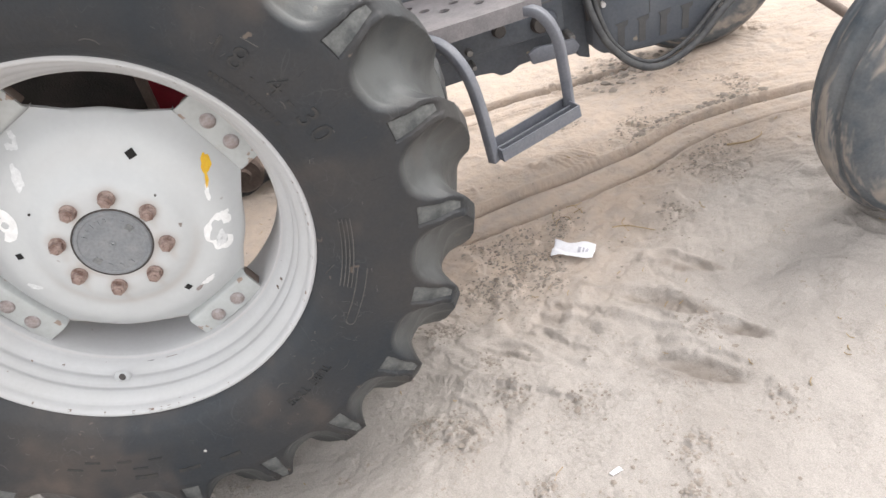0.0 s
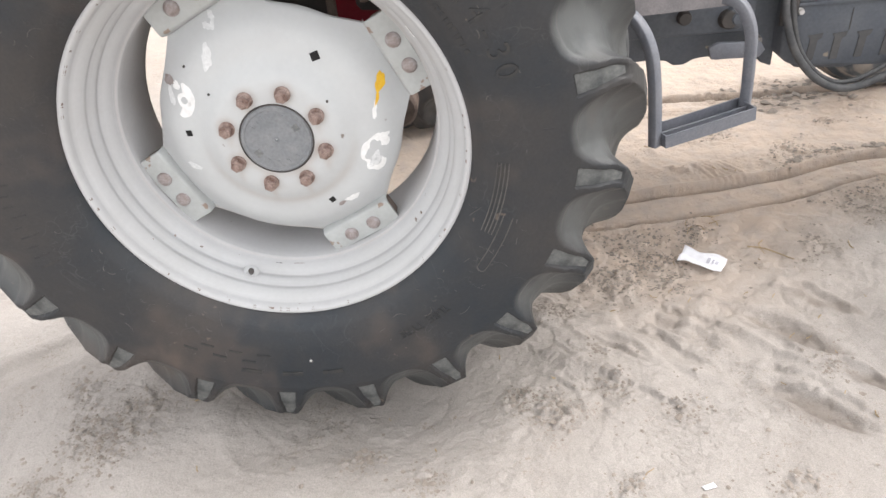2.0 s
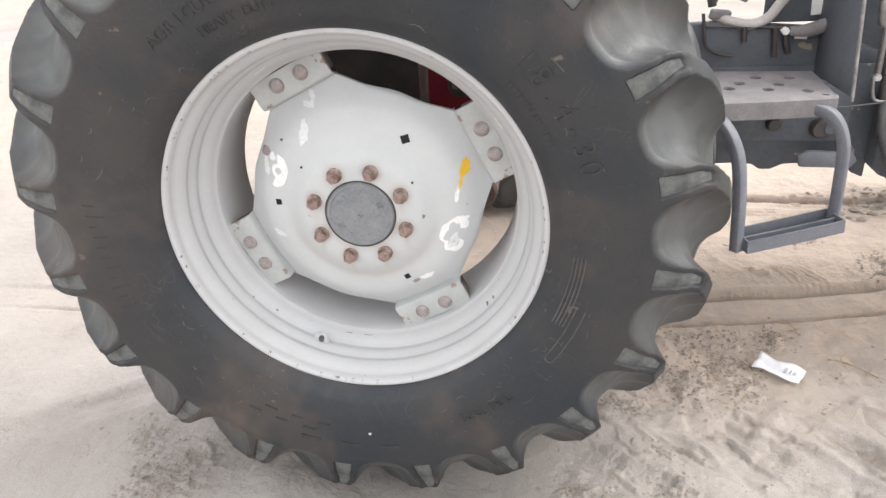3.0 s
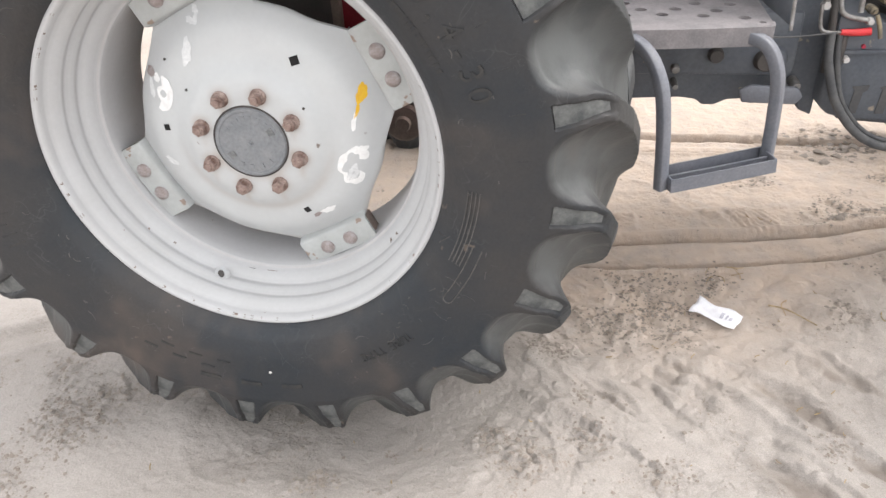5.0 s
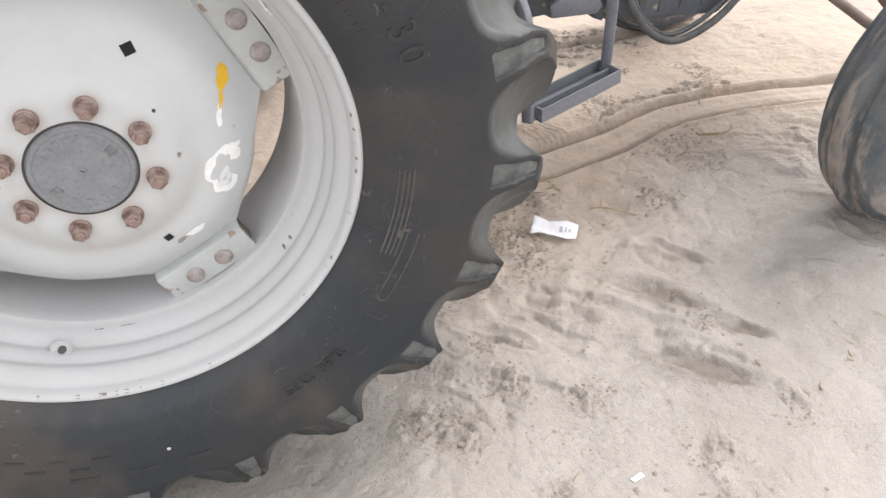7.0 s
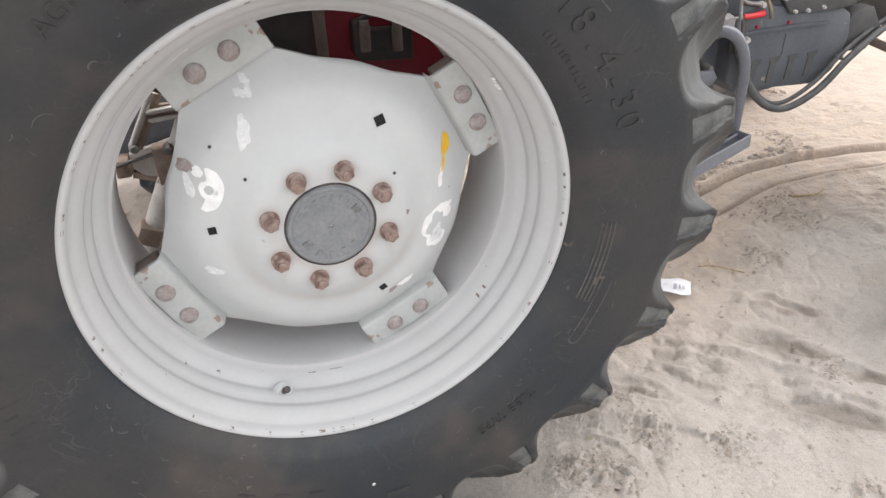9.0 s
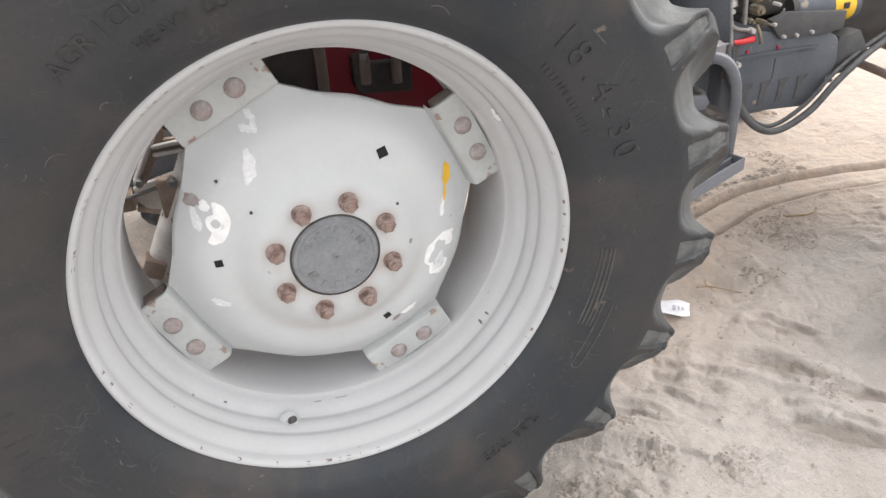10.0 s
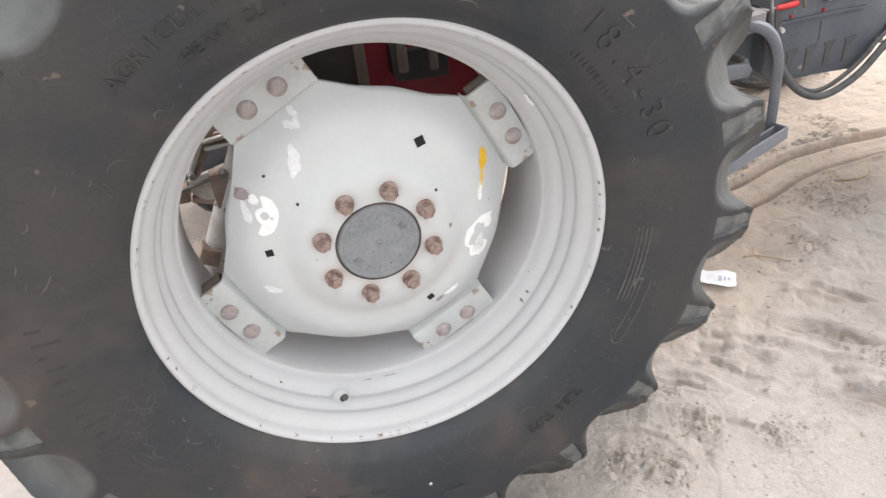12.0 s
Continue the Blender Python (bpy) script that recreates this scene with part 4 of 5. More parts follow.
# scuffs and flaked paint on the rim's inner steps
rim_y = lambda r: float(np.interp(r, [0.3385, 0.3485, 0.3575, 0.3655, 0.3705, 0.3835], [0.042, 0.024, 0.006, -0.012, -0.036, -0.050]))
for a0, wide, r0, r1, mat in [(30.5, 4.5, 0.3500, 0.3560, WHITE), (35.5, 1.6, 0.3420, 0.3470, WHITE), (-33.0, 2.2, 0.3395, 0.3420, DARK), (-36.0, 3.0, 0.3410, 0.3440, WHITE), (-41.5, 0.8, 0.3460, 0.3530, BROWNISH),
                              (-38.0, 0.7, 0.3470, 0.3520, BROWNISH), (-45.0, 1.6, 0.3590, 0.3610, WHITE), (-103.0, 2.4, 0.3390, 0.3405, DARK), (-96.0, 4.2, 0.3386, 0.3396, BROWNISH), (-118.0, 0.8, 0.3390, 0.3440, BROWNISH),
                              (-132.0, 1.0, 0.3480, 0.3500, BROWNISH), (118.0, 5.0, 0.3450, 0.3475, WHITE), (96.0, 2.0, 0.3790, 0.3815, BROWNISH), (84.0, 3.2, 0.3780, 0.3800, BROWNISH), (60.0, 1.4, 0.3785, 0.3805, DARK)]:
    ragged = bars_mesh("paint_scuff", [ring_bar(r0 + random.uniform(0, 0.3) * (r1 - r0), r1 - random.uniform(0, 0.3) * (r1 - r0), a, a + wide / 4.6, rim_y, 0.0007, 3) for a in np.arange(a0, a0 + wide - 0.01, wide / 4)])
    part("paint_scuff", ragged, mat, rear_wheel)
# chipped spots along the rim's lip
for k in range(44):
    a = random.uniform(0, 360)
    part("paint_chip", bars_mesh("paint_chip", [ring_bar(0.387, 0.387 + random.uniform(0.002, 0.004), a, a + random.uniform(0.3, 1.2), lambda r: float(np.interp(r, [0.3855, 0.389, 0.395], [-0.064, -0.0715, -0.0735])), 0.0006, 3)]),
         BROWNISH, rear_wheel)

# the same wheel on the far end of the axle, its face turned away
far_wheel = copy_thing(rear_wheel, pose(0, 1.80, 0, 0, 0, 180))
tagged(far_wheel, label="silver-grey rear wheel on the far side")

# ---- axle, fender and linkage behind the wheel ----
part("axle_housing", lathe_y("axle_housing", [(0.0, 0.03), (0.095, 0.03), (0.095, 0.10), (0.125, 0.105), (0.125, 0.14), (0.085, 0.16), (0.075, 0.30), (0.095, 0.42), (0.15, 0.52), (0.19, 0.56), (0.19, 0.62)], 40, AXIS), BROWNISH, tractor, "dirty iron axle trumpet")
fender = [(0.085, 0.70), (0.085, 1.60), (0.70, 1.60), (0.66, 1.20), (0.56, 0.92), (0.42, 0.70)]
part("fender_panel", prism(fender, "y", (0.43, 0.437)), RED, tractor, "dark red inner fender panel")
part("fender_backplate", prism([(-0.42, 0.98), (-0.50, 1.60), (0.095, 1.60), (0.095, 0.70), (-0.10, 0.78)], "y", (0.445, 0.455)), DARK, tractor)
part("fender_flange", box(0.02, 0.03, 0.85, 0.003, (0.088, 0.417, 1.18)), BROWNISH, tractor)
part("hydraulic_bracket", prism([(0.150, 0.905), (0.150, 0.965), (0.165, 0.972), (0.165, 0.950), (0.255, 0.945), (0.258, 0.985), (0.272, 0.985), (0.272, 0.880), (0.160, 0.890)], "y", (0.395, 0.43), 0.003), DARK, tractor)
for x, z in ((0.172, 0.952), (0.238, 0.945)):
    part("hydraulic_plug", tube("hydraulic_plug", [(x, 0.392, z - 0.040), (x, 0.390, z), (x + 0.002, 0.390, z + 0.012)], 0.011, steps=3), BROWNISH, tractor)
    part("plug_cap", tube("plug_cap", [(x, 0.389, z + 0.012), (x, 0.389, z + 0.022)], 0.009, steps=2), PIPE, tractor)
part("bracket_pipe", tube("bracket_pipe", [(0.165, 0.398, 0.972), (0.195, 0.392, 0.985), (0.225, 0.392, 0.975), (0.250, 0.398, 0.982)], 0.006, steps=5), DARK, tractor)
part("lower_link", tube("lower_link", [(-0.10, 0.52, 0.96), (-0.192, 0.52, 0.778), (-0.310, 0.52, 0.548), (-0.36, 0.52, 0.43)], 0.031, steps=6), LINKGREY, tractor, "worn grey round lift-arm link")
part("link_clevis", box(0.05, 0.05, 0.045, 0.006, (-0.335, 0.505, 0.535), Euler((0, radians(28), 0)).to_matrix()), DUSTIRON, tractor)
part("check_rod", tube("check_rod", [(-0.40, 0.50, 0.698), (-0.33, 0.50, 0.713), (-0.256, 0.50, 0.727)], 0.0045, steps=3), PIPE, tractor, "thin steel check rod")
part("rod_nut", lathe_y("rod_nut", [(0, -0.012), (0.007, -0.012), (0.010, -0.008), (0.010, 0.012), (0, 0.012)], 10, (-0.252, 0.497, 0.729)), PIPE, tractor)
part("hitch_plate", prism([(-0.42, 0.665), (-0.39, 0.78), (-0.24, 0.835), (-0.12, 0.82), (-0.12, 0.66), (-0.26, 0.695)], "y", (0.56, 0.575), 0.002), STEPGREY, tractor)
for z in (0.800, 0.818):
    part("top_bar", box(0.15, 0.014, 0.008, 0.002, (-0.200, 0.497, z), Euler((0, radians(-3), 0)).to_matrix()), LINKGREY, tractor)
part("bar_backing", box(0.15, 0.012, 0.035, 0.002, (-0.200, 0.512, 0.806)), DUSTIRON, tractor)
part("stabiliser_arm", prism([(-0.322, 0.742), (-0.290, 0.795), (-0.258, 0.850), (-0.236, 0.845), (-0.268, 0.787), (-0.303, 0.730)], "y", (0.505, 0.520), 0.003), DUSTIRON, tractor, "rust-brown flat stabiliser arm")
part("arm_edge", tube("arm_edge", [(-0.320, 0.501, 0.746), (-0.290, 0.501, 0.797), (-0.256, 0.501, 0.856)], 0.007, steps=3), LINKGREY, tractor)
part("arm_bolt", lathe_y("arm_bolt", [(0, -0.016), (0.007, -0.016), (0.011, -0.010), (0.012, 0.012)], 10, (-0.316, 0.503, 0.742)), PIPE, tractor)
part("drawbar_end", box(0.030, 0.05, 0.040, 0.004, (-0.352, 0.54, 0.690)), DUSTIRON, tractor)
part("drawbar_cheek", prism([(-0.335, 0.715), (-0.245, 0.735), (-0.255, 0.650), (-0.310, 0.655), (-0.333, 0.680)], "y", (0.535, 0.55), 0.003), LINKGREY, tractor)
part("drawbar_side", box(0.045, 0.04, 0.085, 0.003, (-0.262, 0.515, 0.690)), DUSTIRON, tractor)
part("drawbar_pin", box(0.08, 0.02, 0.016, 0.003, (-0.30, 0.545, 0.652), Euler((0, radians(20), 0)).to_matrix()), DUSTIRON, tractor)
part("brake_drum", lathe_y("brake_drum", [(0, -0.008), (0.018, -0.010), (0.022, 0.0), (0.046, 0.002), (0.054, 0.010), (0.056, 0.08)], 32, (0.205, 0.51, 0.580)), BROWNISH, tractor, "round brown brake drum")
part("drum_bracket", prism([(0.10, 0.63), (0.25, 0.63), (0.26, 0.70), (0.22, 0.80), (0.10, 0.80)], "y", (0.52, 0.56), 0.004), DARK, tractor)

# ---- gearbox, platform and step ----
house = [(0.10, 0.62), (0.45, 0.585), (0.80, 0.60), (0.93, 0.605), (0.97, 0.60), (0.99, 0.585), (1.02, 0.585), (1.05, 0.60), (1.09, 0.603), (1.11, 0.590), (1.19, 0.594), (1.21, 0.61),
         (1.225, 0.60), (1.235, 0.575), (1.27, 0.56), (1.27, 0.88), (0.10, 0.88)]
part("gearbox", prism(house, "y", (0.66, 1.14), 0.006), GREY, tractor, "dusty grey cast gearbox housing")
part("gearbox_side", prism([(0.60, 0.86), (0.60, 0.985), (0.84, 0.995), (1.08, 0.975), (1.27, 0.90), (1.27, 0.86)], "y", (0.665, 0.70), 0.006), GREY, tractor)
part("gearbox_cover", box(0.40, 0.06, 0.16, 0.012, (0.99, 0.65, 0.76)), GREY, tractor)
for x, z, r in [(0.995, 0.735, 0.022), (1.115, 0.722, 0.030), (1.125, 0.63, 0.012), (0.90, 0.70, 0.012), (0.905, 0.655, 0.009), (1.20, 0.66, 0.012), (1.03, 0.80, 0.011)]:
    part("housing_bolt", lathe_y("housing_bolt", [(0, -0.022), (r * 0.7, -0.022), (r * 0.85, -0.016), (r * 0.85, -0.004), (r, 0.0), (r, 0.03)], 18, (x, 0.622, z)), DARK if r > 0.02 else PIPE, tractor)
part("pedal_bracket", prism([(1.06, 0.655), (1.085, 0.668), (1.20, 0.662), (1.215, 0.638), (1.20, 0.618), (1.07, 0.622)], "y", (0.585, 0.60), 0.004), STEPGREY, tractor)
part("brake_lever_boss", lathe_y("brake_lever_boss", [(0, -0.035), (0.014, -0.035), (0.018, -0.028), (0.028, -0.024), (0.034, -0.012), (0.036, 0.05)], 24, (1.135, 0.63, 0.725)), GREY, tractor)

# the footplate, with its round holes right through
def footplate():
    bm = bmesh.new()
    outer = [(0.58, 0.335), (0.80, 0.338), (1.02, 0.362), (1.046, 0.372), (1.052, 0.40), (1.062, 0.60), (0.58, 0.63)]
    loops = [outer]
    for x, y in [(0.66, 0.45), (0.70, 0.50), (0.75, 0.55), (0.745, 0.447), (0.785, 0.495), (0.828, 0.453), (0.862, 0.499), (0.912, 0.547), (0.915, 0.442), (0.950, 0.484), (1.000, 0.426), (1.030, 0.392), (0.99, 0.54)]:
        r = 0.014 if (x, y) != (1.030, 0.392) else 0.008
        loops.append([(x + r * math.cos(t), y + r * math.sin(t)) for t in np.linspace(0, 2 * math.pi, 14, endpoint=False)])
    edges = []
    for loop in loops:
        vs = [bm.verts.new((x, y, 0.880)) for x, y in loop]
        edges += [bm.edges.new((vs[i], vs[(i + 1) % len(vs)])) for i in range(len(vs))]
    bmesh.ops.triangle_fill(bm, use_beauty=True, edges=edges)
    ex = bmesh.ops.extrude_face_region(bm, geom=bm.faces[:])
    bmesh.ops.translate(bm, vec=(0, 0, -0.006), verts=[v for v in ex["geom"] if isinstance(v, bmesh.types.BMVert)])
    bmesh.ops.recalc_face_normals(bm, faces=bm.faces[:])
    return mesh_of("footplate", bm, sharp=30)


part("footplate", footplate(), PLATE, tractor, "dusty steel footplate with drilled holes")
lip = [(0.58, 0.333), (0.80, 0.336), (1.02, 0.360), (1.046, 0.370), (1.052, 0.398)]
part("footplate_lip", tube("footplate_lip", [(x, y, 0.860) for x, y in lip], 0, steps=4, section=[(-0.004, -0.021), (0.004, -0.021), (0.004, 0.020), (-0.004, 0.020)]), PLATE, tractor)
BAR = [(-0.012, -0.010), (-0.010, -0.012), (0.010, -0.012), (0.012, -0.010), (0.012, 0.010), (0.010, 0.012), (-0.010, 0.012), (-0.012, 0.010)]
part("step_strap", tube("step_strap", [(0.69, 0.42, 0.858), (0.735, 0.355, 0.862), (0.780, 0.280, 0.852), (0.812, 0.244, 0.795), (0.828, 0.236, 0.700), (0.838, 0.232, 0.555)], 0, steps=8, section=BAR), STEPGREY, tractor, "bent grey steel strap")
part("step_strap", tube("step_strap", [(0.93, 0.46, 0.845), (0.985, 0.385, 0.855), (1.032, 0.338, 0.848), (1.062, 0.322, 0.790), (1.073, 0.326, 0.700), (1.080, 0.333, 0.582)], 0, steps=8, section=BAR), STEPGREY, tractor, "bent grey steel strap")
U = [(-0.036, -0.016), (0.036, -0.016), (0.036, 0.016), (0.032, 0.016), (0.032, -0.010), (0.003, -0.010), (0.003, 0.008), (-0.003, 0.008), (-0.003, -0.010), (-0.032, -0.010), (-0.032, 0.016), (-0.036, 0.016)]
part("step_tread", tube("step_tread", [(0.846, 0.243, 0.573), (0.965, 0.279, 0.584), (1.078, 0.313, 0.596)], 0, steps=3, section=U), STEPGREY, tractor, "grey folded steel foot step")

for x0, y0, z0, yaw in ((0.8475, 0.2435, 0.577, 17.0), (1.0765, 0.3125, 0.600, 17.0)):
    part("tread_end", box(0.004, 0.066, 0.024, 0.001, (x0, y0, z0), Euler((0, 0, radians(yaw))).to_matrix()), STEPGREY, tractor)

# ---- cowl, levers and pipes above the footplate ----
part("cowl_panel", prism([(0.955, 0.985), (1.10, 0.985), (1.20, 0.90), (1.26, 0.90), (1.26, 1.60), (0.955, 1.60)], "y", (0.69, 0.72), 0.004), GREY, tractor, "dark grey cowl panel")
part("cowl_label", prism([(1.064, 1.002), (1.122, 1.006), (1.120, 1.060), (1.060, 1.056)], "y", (0.684, 0.688), 0.001), WHITE, tractor, "plain pale sticker")
part("cowl_side", prism([(0.62, 0.86), (0.395, 0.87), (0.42, 0.98), (0.46, 1.18), (0.50, 1.60), (0.70, 1.60), (0.70, 0.86)], "x", (1.088, 1.096), 0.002), GREY, tractor)
part("cowl_edge", tube("cowl_edge", [(1.09, 0.392, 0.862), (1.09, 0.418, 0.98), (1.09, 0.458, 1.18), (1.09, 0.498, 1.60)], 0.004, steps=4), PIPE, tractor)
part("pale_hose", tube("pale_hose", [(1.045, 0.66, 1.40), (1.020, 0.66, 1.145), (0.992, 0.66, 1.065), (0.974, 0.66, 1.034), (0.952, 0.66, 1.004), (0.912, 0.66, 0.988), (0.858, 0.665, 0.998), (0.82, 0.70, 1.01)], 0.013), PALEHOSE, tractor, "pale grey bent hose")
part("lever_plate", prism([(0.90, 1.30), (0.97, 1.30), (0.933, 1.07), (0.904, 1.035), (0.862, 1.053)], "y", (0.70, 0.72), 0.003), PLATE, tractor)
part("lever_bracket", box(0.05, 0.03, 0.022, 0.005, (0.838, 0.68, 1.012), Euler((0, radians(6), 0)).to_matrix()), PLATE, tractor)
for p in ([(0.82, 0.70, 1.03), (0.80, 0.70, 1.11), (0.765, 0.71, 1.20)], [(0.825, 0.72, 1.04), (0.845, 0.72, 1.10), (0.885, 0.73, 1.18)], [(0.82, 0.70, 1.075), (0.77, 0.69, 1.085), (0.73, 0.68, 1.10)]):
    part("gear_lever", tube("gear_lever", p, 0.011, steps=5), DARK, tractor)
part("pedal_arm", tube("pedal_arm", [(1.005, 0.648, 0.972), (1.03, 0.648, 0.970), (1.061, 0.648, 0.974), (1.100, 0.648, 0.986), (1.135, 0.648, 0.985), (1.15, 0.65, 0.955)], 0.015, steps=6, taper=lambda t: 0.75 + 0.45 * math.sin(3 * t)), PLATE, tractor, "tan dusty pedal arm")
part("pedal_nut", lathe_y("pedal_nut", [(0, -0.012), (0.008, -0.012), (0.010, -0.006), (0.010, 0.012)], 8, (0.995, 0.645, 0.973)), WHITE, tractor)
part("pedal_pin", tube("pedal_pin", [(1.02, 0.645, 0.958), (1.05, 0.645, 0.956)], 0.006, steps=2), LINKGREY, tractor)
for p in ([(0.897, 0.655, 0.985), (0.898, 0.655, 0.965), (0.900, 0.655, 0.945)], [(0.973, 0.655, 0.985), (0.976, 0.655, 0.945), (0.981, 0.655, 0.905)], [(1.000, 0.655, 0.965), (1.004, 0.652, 0.940), (1.014, 0.655, 0.915)]):
    part("pedal_rod", tube("pedal_rod", p, 0.0075, steps=4), DARK, tractor)
part("hook_rod", tube("hook_rod", [(0.790, 0.655, 1.02), (0.797, 0.65, 0.97), (0.806, 0.65, 0.936), (0.835, 0.65, 0.918), (0.873, 0.65, 0.910)], 0.0045, steps=6), DARK, tractor)
part("plate_rib", tube("plate_rib", [(0.80, 0.652, 0.988), (0.90, 0.652, 0.984), (1.00, 0.652, 0.980)], 0.004, steps=3), RECESS, tractor)
for p, r in [([(1.19, 0.61, 1.40), (1.202, 0.61, 1.035), (1.222, 0.61, 0.975), (1.224, 0.605, 0.855)], 0.0085),
             ([(1.212, 0.595, 0.865), (1.214, 0.59, 0.83), (1.222, 0.588, 0.806), (1.245, 0.586, 0.800), (1.270, 0.585, 0.802)], 0.0045),
             ([(1.226, 0.61, 1.40), (1.240, 0.61, 0.975), (1.250, 0.605, 0.915), (1.256, 0.60, 0.860), (1.272, 0.595, 0.838), (1.325, 0.592, 0.826)], 0.0060),
             ([(1.29, 0.63, 1.40), (1.297, 0.62, 1.025), (1.300, 0.61, 0.955), (1.300, 0.595, 0.845)], 0.0065),
             ([(1.262, 0.64, 1.40), (1.265, 0.635, 1.03), (1.270, 0.63, 0.96), (1.284, 0.62, 0.89)], 0.0065)]:
    part("steel_pipe", tube("steel_pipe", p, r, steps=8), PIPE, tractor)
for x, y, z, r in [(1.239, 0.605, 0.975, 0.010), (1.252, 0.60, 0.905, 0.010), (1.254, 0.60, 0.885, 0.008), (1.223, 0.603, 0.860, 0.011), (1.325, 0.590, 0.826, 0.009), (1.292, 0.588, 0.735, 0.009)]:
    part("pipe_fitting", lathe_y("pipe_fitting", [(0, -0.010), (r * 0.8, -0.010), (r, -0.004), (r, 0.010), (0, 0.012)], 6, (x, y, z)), PALEHOSE, tractor)
for p in ([(1.225, 0.615, 1.02), (1.238, 0.605, 0.90), (1.248, 0.598, 0.80), (1.252, 0.595, 0.70)], [(1.28, 0.60, 0.80), (1.278, 0.592, 0.77), (1.276, 0.588, 0.72)]):
    part("black_pipe", tube("black_pipe", p, 0.009, steps=5), DARK, tractor)
part("red_sleeve", tube("red_sleeve", [(1.264, 0.585, 0.802), (1.295, 0.584, 0.801), (1.330, 0.585, 0.804)], 0.0085, steps=4, taper=lambda t: 0.8 + 0.3 * t), REDPLASTIC, tractor, "bright red plastic sleeve")
part("thin_wire", tube("thin_wire", [(1.02, 0.42, 0.845), (1.10, 0.50, 0.815), (1.18, 0.56, 0.800), (1.264, 0.585, 0.802)], 0.0022, steps=5), RECESS, tractor)

# ---- engine side ----
part("engine_block", prism([(1.26, 0.84), (1.262, 0.61), (1.29, 0.585), (1.36, 0.575), (1.60, 0.558), (1.65, 0.60), (1.678, 0.69), (1.665, 0.76), (1.60, 0.80), (1.42, 0.81)], "y", (0.60, 1.20), 0.010), GREY, tractor, "dusty grey cast engine block")
part("block_rail", tube("block_rail", [(1.27, 0.596, 0.752), (1.45, 0.596, 0.752), (1.58, 0.596, 0.748)], 0, steps=2, section=[(-0.006, -0.004), (0.006, -0.004), (0.006, 0.004), (-0.006, 0.004)]), GREY, tractor)
# thin dark plates on the block face paint the shade of cast pockets
for x in (1.345, 1.410, 1.476, 1.545):
    part("recess_shade_plate", prism([(x - 0.012, 0.593), (x - 0.008, 0.653), (x - 0.016, 0.663), (x + 0.024, 0.667), (x + 0.022, 0.655), (x + 0.012, 0.648), (x + 0.008, 0.593)], "y", (0.5975, 0.605)), RECESS, tractor)
part("flange", prism([(1.390, 0.845), (1.397, 0.828), (1.430, 0.789), (1.485, 0.787), (1.600, 0.782), (1.66, 0.79), (1.66, 0.84), (1.45, 0.86)], "y", (0.590, 0.612), 0.002), RECESS, tractor, "bolted dark cast flange")
for x, z in [(1.440, 0.795), (1.485, 0.793), (1.539, 0.796), (1.398, 0.834), (1.402, 0.888)]:
    part("flange_bolt", lathe_y("flange_bolt", [(0, -0.008), (0.0040, -0.008), (0.0056, -0.004), (0.0056, 0.02)], 8, (x, 0.588, z)), PALEHOSE, tractor)
part("side_bracket", prism([(1.655, 0.70), (1.672, 0.76), (1.75, 0.77), (1.80, 0.70), (1.76, 0.64), (1.668, 0.645)], "y", (0.605, 0.66), 0.005), RECESS, tractor)
part("bracket_bolt", lathe_y("bracket_bolt", [(0, -0.010), (0.006, -0.010), (0.008, -0.004), (0.008, 0.02)], 8, (1.650, 0.592, 0.636)), PALEHOSE, tractor)
part("casting_seam", box(0.003, 0.004, 0.06, 0.001, (1.437, 0.600, 0.700)), RECESS, tractor)
part("oil_pan", prism([(1.30, 0.60), (1.34, 0.545), (1.48, 0.535), (1.57, 0.56), (1.60, 0.60)], "y", (0.66, 1.14), 0.015), GREY, tractor)
part("engine_upper", prism([(1.38, 0.80), (1.38, 1.5), (2.2, 1.5), (2.2, 0.82), (1.70, 0.74), (1.60, 0.79)], "y", (0.70, 1.10), 0.01), DARK, tractor, "oily dark upper engine")
filt = tube("oil_filter", [(1.505, 0.655, 0.848), (1.57, 0.652, 0.846), (1.73, 0.648, 0.840)], 0.042, sides=24, steps=3)
part("oil_filter", filt, GREY, tractor, "grey cylindrical filter with yellow label")
part("filter_label", tube("filter_label", [(1.635, 0.6510, 0.8436), (1.71, 0.6487, 0.8408)], 0.0432, sides=24, steps=2), YELLOW, tractor)
part("filter_stud", tube("filter_stud", [(1.480, 0.656, 0.849), (1.490, 0.656, 0.849)], 0.008, steps=2), PALEHOSE, tractor)
part("label_print", box(0.022, 0.004, 0.018, 0.001, (1.672, 0.6075, 0.850)), DARK, tractor)
part("filter_end", tube("filter_end", [(1.488, 0.656, 0.849), (1.508, 0.655, 0.848)], 0.043, sides=24, steps=2), DARK, tractor)
for x, z in [(1.329, 0.764), (1.437, 0.763)]:
    part("red_plug", lathe_y("red_plug", [(0, -0.005), (0.0048, -0.004), (0.0055, 0.01)], 10, (x, 0.598, z)), PLUGRED, tractor)
part("injector_pump", box(0.13, 0.10, 0.12, 0.015, (1.43, 0.70, 0.90)), DARK, tractor)
for x, z, r in [(1.335, 0.845, 0.010), (1.362, 0.872, 0.015), (1.345, 0.905, 0.010), (1.385, 0.835, 0.009), (1.378, 0.900, 0.009), (1.312, 0.915, 0.009)]:
    part("brass_fitting", lathe_y("brass_fitting", [(0, -0.016), (r * 0.45, -0.016), (r * 0.5, -0.008), (r * 0.9, -0.006), (r, 0.0), (r, 0.03)], 8, (x, 0.612, z)), BRASS, tractor)
part("tap_handle", tube("tap_handle", [(1.335, 0.585, 0.842), (1.345, 0.578, 0.815), (1.352, 0.576, 0.790)], 0.005, steps=3), BRASS, tractor)
